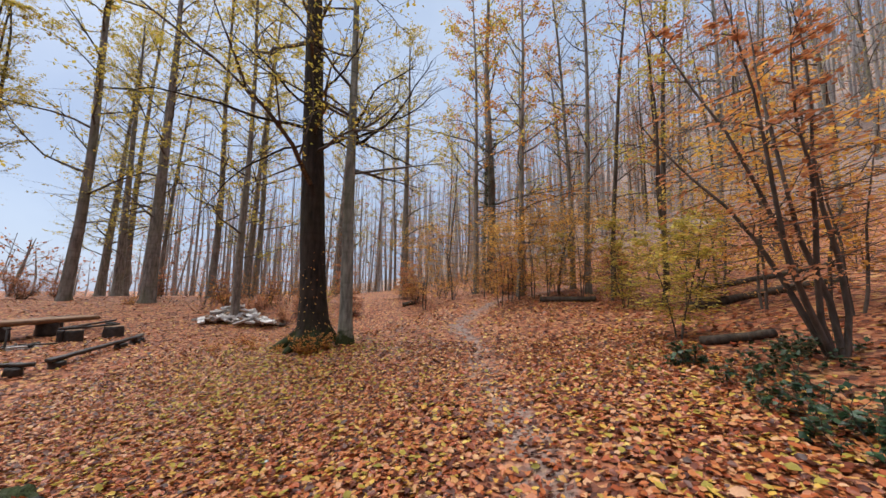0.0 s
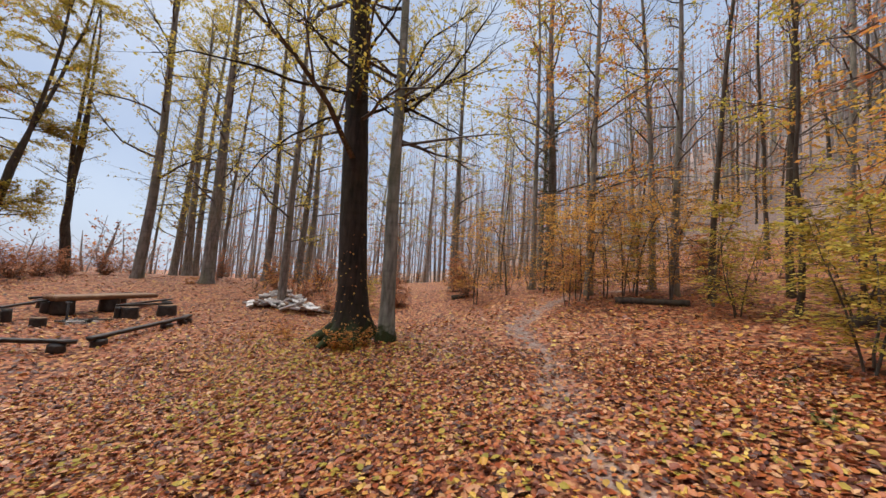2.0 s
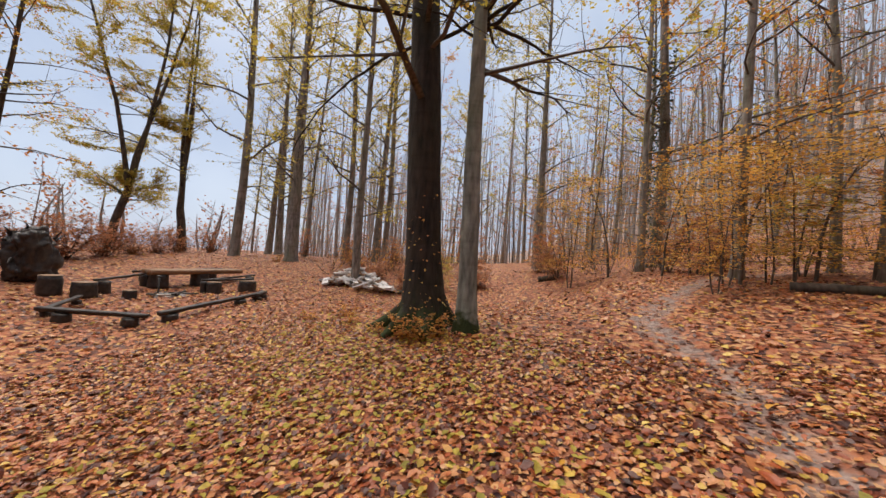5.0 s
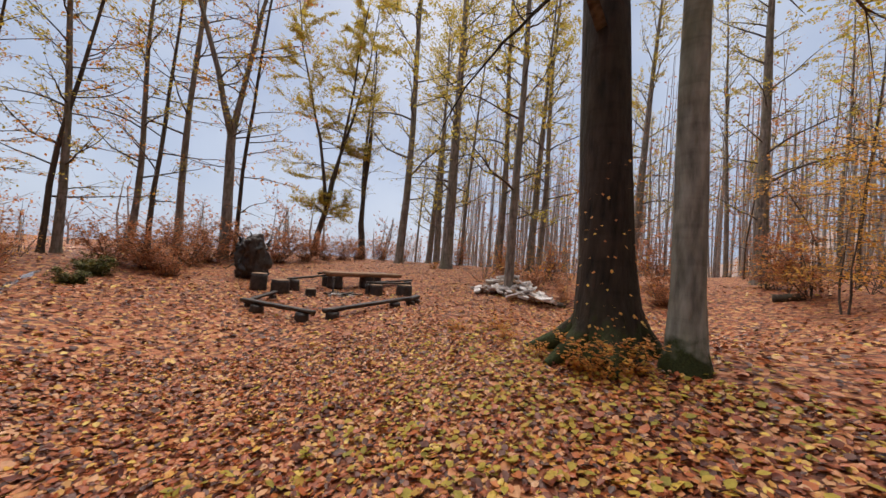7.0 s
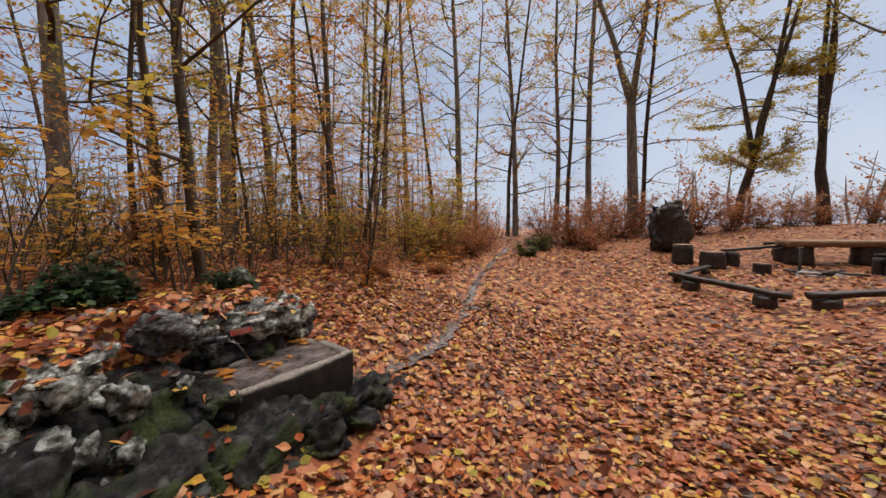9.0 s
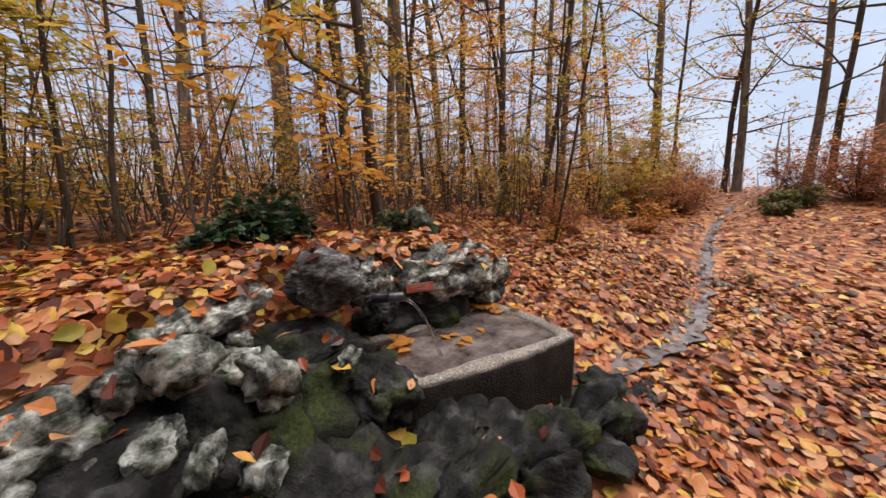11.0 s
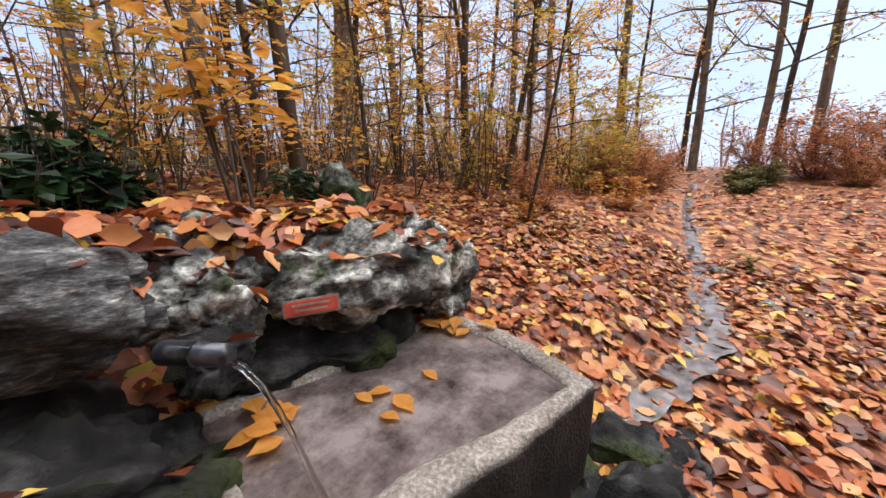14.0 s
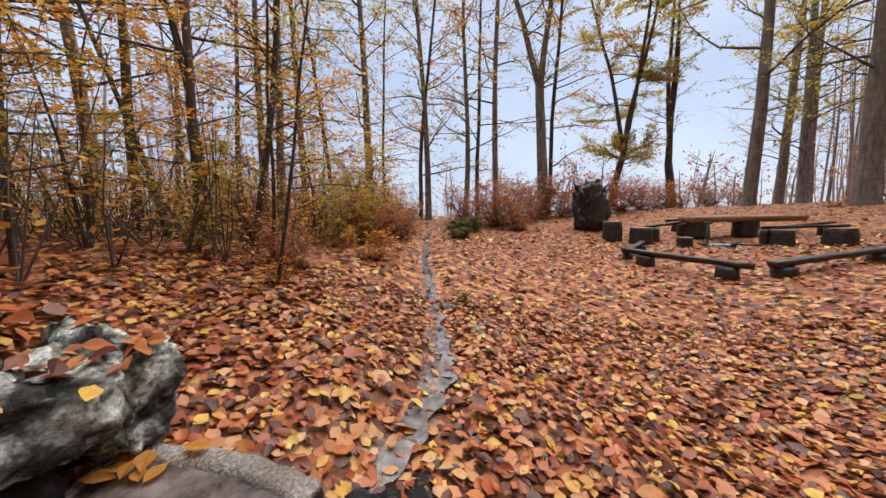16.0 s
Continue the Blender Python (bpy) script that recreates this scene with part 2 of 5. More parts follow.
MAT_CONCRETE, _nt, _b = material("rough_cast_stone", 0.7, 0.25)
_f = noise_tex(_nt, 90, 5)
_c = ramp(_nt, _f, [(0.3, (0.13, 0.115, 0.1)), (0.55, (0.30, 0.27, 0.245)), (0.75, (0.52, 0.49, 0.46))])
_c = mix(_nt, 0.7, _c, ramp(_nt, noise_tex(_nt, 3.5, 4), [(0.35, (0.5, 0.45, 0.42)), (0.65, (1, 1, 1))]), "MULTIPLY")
# upright faces coloured darker: wet stone, with their shade painted in
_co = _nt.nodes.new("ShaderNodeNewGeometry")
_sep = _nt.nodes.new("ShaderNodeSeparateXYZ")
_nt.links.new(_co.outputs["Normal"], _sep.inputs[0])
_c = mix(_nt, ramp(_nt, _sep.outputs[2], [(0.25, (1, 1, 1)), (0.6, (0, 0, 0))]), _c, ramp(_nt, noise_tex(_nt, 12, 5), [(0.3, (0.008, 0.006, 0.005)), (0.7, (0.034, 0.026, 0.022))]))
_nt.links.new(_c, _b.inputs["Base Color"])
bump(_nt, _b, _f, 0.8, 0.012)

MAT_WATER, _nt, _b = material("murky_water", 0.04, 0.6)
_nt.links.new(ramp(_nt, noise_tex(_nt, 6, 9, (1, 1, 1), 0.68), [(0.36, (0.035, 0.027, 0.024)), (0.5, (0.11, 0.088, 0.085)), (0.62, (0.20, 0.17, 0.165))]), _b.inputs["Base Color"])
bump(_nt, _b, noise_tex(_nt, 24, 3), 0.3, 0.012)
# rill's own colour lightened to stand in for the sky it reflects
MAT_RILL, _nt, _b = material("trickling_water", 0.05, 0.9)
_nt.links.new(ramp(_nt, noise_tex(_nt, 9, 5), [(0.35, (0.06, 0.05, 0.046)), (0.65, (0.24, 0.215, 0.215))]), _b.inputs["Base Color"])
bump(_nt, _b, noise_tex(_nt, 30, 4), 0.3, 0.012)
MAT_JET, _nt, _b = material("clear_water", 0.02, 0.5)
_b.inputs["Transmission Weight"].default_value, _b.inputs["IOR"].default_value = 1.0, 1.33
MAT_PIPE, _nt, _b = material("dark_pipe", 0.3, 0.5)
_nt.links.new(ramp(_nt, noise_tex(_nt, 25, 4), [(0.3, (0.02, 0.022, 0.026)), (0.7, (0.09, 0.1, 0.115))]), _b.inputs["Base Color"])
_b.inputs["Metallic"].default_value = 0.5
MAT_RED, _nt, _b = material("faded_red_enamel", 0.5, 0.4)
_nt.links.new(ramp(_nt, noise_tex(_nt, 30, 5), [(0.3, (0.30, 0.035, 0.025)), (0.7, (0.50, 0.075, 0.05))]), _b.inputs["Base Color"])
MAT_PLATE, _nt, _b = material("dull_metal_edge", 0.5, 0.4)
_nt.links.new(ramp(_nt, noise_tex(_nt, 40, 4), [(0.3, (0.14, 0.11, 0.09)), (0.7, (0.3, 0.26, 0.22))]), _b.inputs["Base Color"])
MAT_WETWOOD, _nt, _b = material("wet_dark_wood", 0.45, 0.4)
_f = noise_tex(_nt, 8, 6, (1, 1, 1))
_nt.links.new(ramp(_nt, _f, [(0.3, (0.014, 0.011, 0.01)), (0.7, (0.055, 0.043, 0.036))]), _b.inputs["Base Color"])
bump(_nt, _b, _f, 0.8, 0.02)
MAT_SAWN, _nt, _b = material("weathered_sawn_wood", 0.6, 0.35)
_f = noise_tex(_nt, 6, 6, (1, 8, 8))
_nt.links.new(ramp(_nt, _f, [(0.3, (0.14, 0.075, 0.04)), (0.7, (0.36, 0.22, 0.13))]), _b.inputs["Base Color"])
bump(_nt, _b, _f, 0.5, 0.01)
MAT_PALE, _nt, _b = material("pale_split_wood", 0.7, 0.3)
_f = noise_tex(_nt, 12, 5, (1, 4, 4))
_nt.links.new(ramp(_nt, _f, [(0.3, (0.4, 0.37, 0.35)), (0.7, (0.8, 0.77, 0.74))]), _b.inputs["Base Color"])
bump(_nt, _b, _f, 0.5, 0.01)
MAT_ASH, _nt, _b = material("grey_ash", 0.9, 0.2)
_nt.links.new(ramp(_nt, noise_tex(_nt, 14, 5), [(0.3, (0.08, 0.07, 0.065)), (0.7, (0.34, 0.31, 0.3))]), _b.inputs["Base Color"])


# ---- mesh helpers ----
def mesh(name, verts, faces, mat, smooth=True):
    me = bpy.data.meshes.new(name)
    me.from_pydata([tuple(v) for v in verts], [], [tuple(f) for f in faces])
    me.materials.append(mat)
    if smooth:
        me.polygons.foreach_set("use_smooth", [True] * len(me.polygons))
    me.update()
    return me


def part(name, me, parent, label=""):
    ob = new(name, me)
    ob.parent = parent
    if label:
        ob["label"] = label
    return ob


def thing(name, label, category, at=(0, 0, 0), group=""):
    ob = new(name)
    ob.location = at
    return tagged(ob, label, category, group)


class Build:
    """Collects tubes and leaves into one mesh."""

    def __init__(self):
        self.v, self.f = [], []

    def tube(self, pts, radii, sides, cap=False, wob=0.0, rng=None):
        base = len(self.v)
        n = len(pts)
        for i, p in enumerate(pts):
            d = (pts[min(i + 1, n - 1)] - pts[max(i - 1, 0)]).normalized()
            a = d.cross(Vector((0.31, 0.95, 0.05)))
            if a.length < 0.05:
                a = d.cross(Vector((1, 0, 0)))
            a.normalize()
            b = d.cross(a)
            for k in range(sides):
                t = 2 * math.pi * k / sides
                r = radii[i] * (1 + (rng.uniform(-wob, wob) if wob else 0))
                self.v.append(p + (a * math.cos(t) + b * math.sin(t)) * r)
        for i in range(n - 1):
            for k in range(sides):
                k2 = (k + 1) % sides
                self.f.append((base + i * sides + k, base + i * sides + k2, base + (i + 1) * sides + k2, base + (i + 1) * sides + k))
        if cap:
            self.f.append(tuple(base + (n - 1) * sides + k for k in range(sides)))
            self.f.append(tuple(base + k for k in reversed(range(sides))))

    def leaf(self, p, d, up, size, rng, wide=0.62):
        s = d.cross(up)
        if s.length < 0.01:
            s = Vector((1, 0, 0))
        s.normalize()
        b = len(self.v)
        w = size * wide * 0.5
        self.v += [p, p + d * size * 0.5 + s * w + up * size * rng.uniform(-0.08, 0.12), p + d * size, p + d * size * 0.5 - s * w + up * size * rng.uniform(-0.08, 0.12)]
        self.f += [(b, b + 1, b + 2), (b, b + 2, b + 3)]

    def fine_leaf(self, p, d, up, size, rng):
        """An ovate leaf folded along its rib, with a short stalk."""
        s = d.cross(up).normalized()
        b = len(self.v)
        up = s.cross(d)
        droop = rng.uniform(0.0, 0.18)
        for along_, wide in ((0.12, 0.13), (0.35, 0.31), (0.58, 0.33), (0.8, 0.2)):
            c = p + d * size * along_ - up * size * droop * along_ * along_
            self.v += [c + s * size * wide + up * size * wide * 0.25, c, c - s * size * wide + up * size * wide * 0.25]
        self.v += [p - d * size * 0.12, p + d * size - up * size * droop]
        for k in range(3):
            o = b + 3 * k
            self.f += [(o, o + 3, o + 4, o + 1), (o + 1, o + 4, o + 5, o + 2)]
        self.f += [(b + 12, b, b + 1), (b + 12, b + 1, b + 2), (b + 9, b + 13, b + 10), (b + 10, b + 13, b + 11)]

    def mesh(self, name, mat, smooth=True):
        return mesh(name, self.v, self.f, mat, smooth)


def unit(rng):
    while True:
        v = Vector((rng.uniform(-1, 1), rng.uniform(-1, 1), rng.uniform(-1, 1)))
        if 0.1 < v.length < 1:
            return v.normalized()


# ---- the lie of the land ----
LAND = (0.454, 1.797, 0.133, 2.096, 0.153, 0.993, 0.704, -0.304, 0.126, 0.318)
HOLLOWS = (-0.24, 0.057, -0.544, -0.248, 0.121, -0.571, -0.197, -0.279, 0.248, -1.048, 0.354, -1.283, -0.136, -0.155, -0.354, 0.572, -0.409, -0.177, -0.23, -0.35)
PATHWAY = [(0.6, -3.0), (0.45, 2.5), (0.3, 3.9), (-0.15, 6.3), (-0.5, 9.2), (-1.25, 11.2), (-1.0, 12.4), (-0.4, 13.9), (0.1, 15.4), (1.0, 17.2), (4.0, 20.5)]
TRAIL = [(-2.0, 9.0), (-4.5, 14.0), (-7.0, 19.0), (-12.0, 34.0)]
RILL = [(-6.35, 2.46), (-7.05, 2.54), (-7.7, 2.58), (-8.7, 2.46), (-9.6, 2.3), (-11.1, 2.0), (-12.3, 1.82), (-15.0, 1.45), (-17.7, 1.25)]


def along(x, y, line):
    """Distance from a polyline."""
    best = np.full(np.shape(x), 1e9)
    for (ax, ay), (bx, by) in zip(line, line[1:]):
        dx, dy = bx - ax, by - ay
        t = np.clip(((x - ax) * dx + (y - ay) * dy) / (dx * dx + dy * dy), 0, 1)
        best = np.minimum(best, np.hypot(x - ax - t * dx, y - ay - t * dy))
    return best


def smooth01(t):
    t = np.clip(t, 0, 1)
    return t * t * (3 - 2 * t)


def bank_edge(x):
    return np.interp(x, (-6.6, -5.2, -4.5, -3.8, -3.0), (1.55, 1.7, 1.9, 2.3, 2.7))


def land(x, y):
    x, y = np.asarray(x, float), np.asarray(y, float)
    u, v = np.clip(x, -34, 20) / 20, np.clip(y, -12, 30) / 20
    z = sum(c * f for c, f in zip(LAND, (1, u, v, u * u, u * v, v * v, u ** 3, v ** 3, u * u * v, u * v * v)))
    k = 0
    for a in (-16, -11, -6, -1, 4):
        for b in (0, 5, 10, 15):
            z = z + HOLLOWS[k] * np.exp(-((x - a) ** 2 + (y - b) ** 2) / 20.48)
            k += 1
    z = z + 0.3 * np.clip(x - 20, 0, 90) + 0.12 * np.clip(y - 30, 0, 40) * smooth01((x + 25) / 30)
    z = z - 0.22 * np.clip(-38 - x, 0, 60)
    # wooded hillside beyond the path
    z = z + 0.36 * np.clip(0.85 * x + 0.53 * y - 24, 0, 75)
    # bank behind the spring
    w = smooth01((bank_edge(x) - y) / 0.3) * smooth01((x + 6.7) / 0.6) * smooth01((-2.6 - x) / 1.2) * smooth01((y + 1.5) / 1.5)
    z = z + w * np.clip(0.06 - z, 0, 1)
    # hollow at the foot of the spring, and the rill
    z = z - 0.1 * np.exp(-((x + 5.9) ** 2 + (y - 3.0) ** 2) / 1.2)
    z = z - 0.07 * smooth01(1 - along(x, y, RILL) / 0.45)
    z = z - 0.04 * smooth01(1 - along(x, y, PATHWAY) / 0.6)
    return z + 0.03 * np.sin(1.7 * x + 0.6 * y) * np.cos(1.3 * y - 0.4 * x) + 0.015 * np.sin(4.1 * x) * np.sin(3.7 * y + 1)


def gz(x, y):
    return float(land(x, y))


def axis(fine0, fine1, step, far0, far1):
    inner = np.arange(fine0, fine1 + 1e-6, step)
    out1 = fine1 + (np.geomspace(1, 1 + far1 - fine1, 40) - 1)[1:]
    out0 = fine0 - (np.geomspace(1, 1 + fine0 - far0, 40) - 1)[1:]
    return np.concatenate([out0[::-1], inner, out1])


GX, GY = axis(-19, 7, 0.16, -900, 900), axis(-2.5, 16, 0.16, -900, 900)
XX, YY = np.meshgrid(GX, GY, indexing="ij")
ZZ = land(XX, YY)
nx, ny = len(GX), len(GY)
ids = np.arange(nx * ny).reshape(nx, ny)
quads = np.stack([ids[:-1, :-1], ids[1:, :-1], ids[1:, 1:], ids[:-1, 1:]], -1).reshape(-1, 4)
g_me = bpy.data.meshes.new("ground")
g_me.vertices.add(nx * ny)
g_me.vertices.foreach_set("co", np.stack([XX, YY, ZZ], -1).astype(np.float32).ravel())
g_me.loops.add(quads.size)
g_me.loops.foreach_set("vertex_index", quads.astype(np.int32).ravel())
g_me.polygons.add(len(quads))
g_me.polygons.foreach_set("loop_start", np.arange(0, quads.size, 4, dtype=np.int32))
g_me.update(calc_edges=True)
g_me.polygons.foreach_set("use_smooth", [True] * len(quads))
bare_haze = g_me.attributes.new("bare_haze", "FLOAT", "POINT")
# path and rill wear; the last term greys the far hillside in place of haze
worn = 0.66 * smooth01(1 - along(XX, YY, PATHWAY) / 0.75) + 0.55 * smooth01(1 - along(XX, YY, RILL) / 0.35) + 0.95 * smooth01((0.85 * XX + 0.53 * YY - 22) / 8)
bare_haze.data.foreach_set("value", np.clip(worn, 0, 1).astype(np.float32).ravel())
g_me.materials.append(MAT_GROUND)
ground = tagged(new("ground", g_me), "leaf-covered forest floor with a worn earth path", "ground", kind="structure")


# ---- trees ----
def make_tree(rng, h, dia, first, boughs, reach, twigs, leaves, leaf_size, leaf_mat, bark, lean=(0, 0), bend=0.02, sides=8, rise=0.6, fork=None, name="tree", label="", group="", roots=0.0, aim=()):
    top = thing(name, label, "tree", group=group)
    tr, lm, cr = Build(), Build(), Build()
    segs = 14

    def stem(p0, d0, length, r0, r1, n, wander):
        pts, d = [p0], d0.normalized()
        for i in range(n):
            d = (d + Vector((rng.gauss(0, wander), rng.gauss(0, wander), rng.gauss(0, wander * 0.4)))).normalized()
            pts.append(pts[-1] + d * length / n)
        return pts, [r0 + (r1 - r0) * (i / n) ** 0.85 for i in range(n + 1)]

    def foliage(pts, count):
        for _ in range(count):
            i = rng.randrange(1, len(pts))
            p = pts[i - 1].lerp(pts[i], rng.random())
            d = unit(rng)
            d.z = d.z * 0.35 - 0.25
            cr.leaf(p + Vector((rng.gauss(0, 0.1), rng.gauss(0, 0.1), rng.gauss(0, 0.05))), d.normalized(), (Vector((0, 0, 1)) + unit(rng) * 0.6).normalized(), leaf_size * rng.uniform(0.6, 1.25), rng)

    def crown(trunk, radii, z0, z1, n, scale):
        for b in range(n):
            k = (b + rng.random()) / n
            z = z0 + (z1 - z0) * k ** 0.9
            i = max(j for j in range(len(trunk)) if trunk[j].z <= z or j == 0)
            i = min(i, len(trunk) - 2)
            p = trunk[i].lerp(trunk[i + 1], min(1, max(0, (z - trunk[i].z) / max(0.01, trunk[i + 1].z - trunk[i].z))))
            a = rng.uniform(0, 2 * math.pi) if not aim else aim[b % len(aim)] + rng.gauss(0, 0.5)
            up = rise * (0.25 + 1.1 * k) + rng.gauss(0, 0.12)
            ln = reach * scale * (1.05 - 0.55 * k) * rng.uniform(0.6, 1.2)
            r = min(radii[i] * 0.45, 0.012 * ln + 0.012)
            bp, br = stem(p, Vector((math.cos(a), math.sin(a), up)), ln, r, 0.004, 6, 0.2)
            lm.tube(bp, br, 3)
            for _ in range(twigs):
                j = rng.randrange(1, 6)
                q = bp[j].lerp(bp[j + 1], rng.random())
                d = (bp[j + 1] - bp[j]).normalized() + unit(rng) * 0.9
                d.z = d.z * 0.7 + 0.1 * rise
                tp, tw = stem(q, d, ln * rng.uniform(0.22, 0.5), max(0.005, br[j] * 0.5), 0.0025, 2, 0.22)
                lm.tube(tp, tw, 3)
                foliage(tp, leaves)

    d0 = Vector((lean[0], lean[1], 1))
    hh = h * (fork[0] if fork else 1.0)
    pts, rad = stem(Vector((0, 0, -0.25)), d0, hh + 0.25, dia * 0.5, dia * (0.36 if fork else 0.06), segs if not fork else 8, bend)
    rad[0] *= 1.5 + roots
    pts.insert(1, pts[0].lerp(pts[1], min(0.45, 0.55 / (hh / segs + 0.01))))
    rad.insert(1, rad[1] * (1.12 + roots * 0.4))
    tr.tube(pts, rad, sides, wob=0.05, rng=rng)
    if fork:
        for ang, tilt, share in fork[1]:
            fd = Vector((math.cos(ang) * tilt, math.sin(ang) * tilt, 1))
            fp, fr = stem(pts[-1] - Vector((0, 0, 0.1)), fd, h * (1 - fork[0]) * share, rad[-1] * 0.8, dia * 0.06, 9, bend * 2.2)
            fr[0] = rad[-1] * 0.95
            tr.tube(fp, fr, sides)
            crown(fp, fr, fp[1].z, fp[-1].z, boughs // len(fork[1]), 0.8)
        if first < hh:
            crown(pts, rad, first, hh, max(2, boughs // 5), 0.8)
    else:
        crown(pts, rad, first, pts[-1].z, boughs, 1.0)
    part("trunk", tr.mesh("trunk", bark), top)
    tagged(part("branchwork", lm.mesh("branchwork", MAT_TWIG), top), kind="stuff")
    if cr.v:
        part("crown", cr.mesh("crown", leaf_mat, False), top)
    return top


def place(proto, x, y, turn=0.0, size=1.0, lean=(0, 0), tall=1.0):
    m = Matrix.Translation((x, y, gz(x, y) - 0.05)) @ pose(0, 0, 0, lean[0], lean[1], 0) @ pose(0, 0, 0, 0, 0, turn) @ Matrix.Diagonal((size, size, size * tall, 1))
    return copy_thing(proto, m)


def settle(ob, x, y, turn=0.0):
    ob.matrix_basis = Matrix.Translation((x, y, gz(x, y) - 0.05)) @ pose(0, 0, 0, 0, 0, turn)
    return ob


def make_sapling(rng, h, stems, spread, twigs, leaves, leaf_size, leaf_mat, label, name="sapling", thick=0.02, flat=0.15, start=0.15, group="", fine=False, wide=0.34):
    """A young beech or bush: thin stems with level sprays of leaves."""
    top = thing(name, label, "sapling" if name == "sapling" else "bush", group=group)
    st, cr = Build(), Build()
    for s in range(stems):
        a = rng.uniform(0, 6.283)
        sp = spread * rng.uniform(0.3, 1.0)
        d = Vector((math.cos(a) * sp, math.sin(a) * sp, 1)).normalized()
        hh = h * rng.uniform(0.65, 1.05)
        pts = [Vector((math.cos(a) * 0.05 * (stems > 1), math.sin(a) * 0.05 * (stems > 1), -0.1))]
        for i in range(7):
            d = (d + Vector((rng.gauss(0, 0.09), rng.gauss(0, 0.09), 0.03))).normalized()
            pts.append(pts[-1] + d * hh / 7)
        rad = [thick * (1 - 0.85 * i / 7) * rng.uniform(0.9, 1.1) for i in range(8)]
        st.tube(pts, rad, 5)
        for t in range(twigs):
            k = start + (1 - start) * rng.random()
            i = min(6, int(k * 7))
            p = pts[i].lerp(pts[i + 1], k * 7 - i)
            b = rng.uniform(0, 6.283)
            ln = h * (wide - 0.2 * k) * rng.uniform(0.6, 1.3)
            q, dd = [p], Vector((math.cos(b), math.sin(b), flat + rng.gauss(0, 0.15))).normalized()
            for j in range(4):
                dd = (dd + Vector((rng.gauss(0, 0.12), rng.gauss(0, 0.12), rng.gauss(0, 0.07) - 0.02))).normalized()
                q.append(q[-1] + dd * ln / 4)
            st.tube([q[0], q[2], q[4]], [max(0.003, thick * 0.28 * (1 - 0.4 * j)) for j in range(3)], 3)
            for _ in range(leaves):
                j = rng.randrange(0, 4)
                w = q[j].lerp(q[j + 1], rng.random())
                ld = (dd + unit(rng) * 0.9)
                ld.z = ld.z * 0.3 - 0.1
                (cr.fine_leaf if fine else cr.leaf)(w + Vector((rng.gauss(0, ln * 0.07), rng.gauss(0, ln * 0.07), rng.gauss(0, 0.03))), ld.normalized(), (Vector((0, 0, 1)) + unit(rng) * 0.45).normalized(), leaf_size * rng.uniform(0.65, 1.25), rng)
    tagged(part("stem", st.mesh("stem", MAT_TWIG), top), kind="stuff")
    tagged(part("foliage", cr.mesh("foliage", leaf_mat, False), top), kind="stuff")
    return top


R = random.Random(11)

# the two beeches by the path
big = make_tree(R, 24, 0.84, 4.0, 28, 5.6, 12, 34, 0.09, MAT_YELLOW, MAT_BARK_HERO, lean=(-0.04, -0.026), bend=0.008, sides=16, rise=0.22, roots=0.4, name="beech_tree",
                label="thick dark-barked beech with mossy spreading roots and yellow leaves")
settle(big, -5.2, 9.68)
for ang, ln in ((3.5, 0.75), (4.4, 0.6), (5.3, 0.55), (2.5, 0.6), (0.6, 0.5), (1.6, 0.55)):
    rb_ = Build()
    dv = Vector((math.cos(ang), math.sin(ang), 0))
    rb_.tube([dv * 0.2 + Vector((0, 0, 0.75)), dv * 0.36 + Vector((0, 0, 0.38)), dv * (0.4 + ln * 0.35) + Vector((0, 0, 0.14)), dv * (0.4 + ln) + Vector((0, 0, -0.08))], [0.2, 0.2, 0.16, 0.06], 10, wob=0.06, rng=R)
    part("root", rb_.mesh("root", MAT_BARK_HERO), big, "mossy spreading root")
slim = make_tree(R, 17, 0.42, 4.3, 20, 4.4, 11, 20, 0.085, MAT_YELLOW, MAT_BARK_SLIM, lean=(-0.015, -0.035), bend=0.008, sides=12, rise=0.3, roots=0.25, name="beech_tree",
                 label="slim pale grey beech leaning beside a thick dark one")
settle(slim, -4.24, 9.72)


def limb(parent, z, ang, length, r, rise, lean=(0, 0)):
    """A long crooked dark limb with side twigs, low on a trunk."""
    lb = Build()
    d = Vector((math.cos(ang), math.sin(ang), rise)).normalized()
    pts = [Vector((lean[0] * z, lean[1] * z, z))]
    for i in range(12):
        d = (d + Vector((R.gauss(0, 0.16), R.gauss(0, 0.16), R.gauss(0, 0.13) - 0.01))).normalized()
        pts.append(pts[-1] + d * length / 12)
    lb.tube(pts, [r * (1 - 0.9 * i / 12) + 0.004 for i in range(13)], 7)
    for i in range(3, 12):
        for _ in range(3):
            e = (pts[i + 1] - pts[i]).normalized() + unit(R) * 0.9
            tw = [pts[i]]
            for j in range(4):
                e = (e + unit(R) * 0.35).normalized()
                tw.append(tw[-1] + e * length * R.uniform(0.05, 0.1))
            lb.tube(tw, [max(0.006, r * 0.3 * (1 - i / 14)), 0.006, 0.005, 0.004, 0.002], 3)
    part("limb", lb.mesh("limb", MAT_BARK_HERO), parent, "crooked dark low limb")


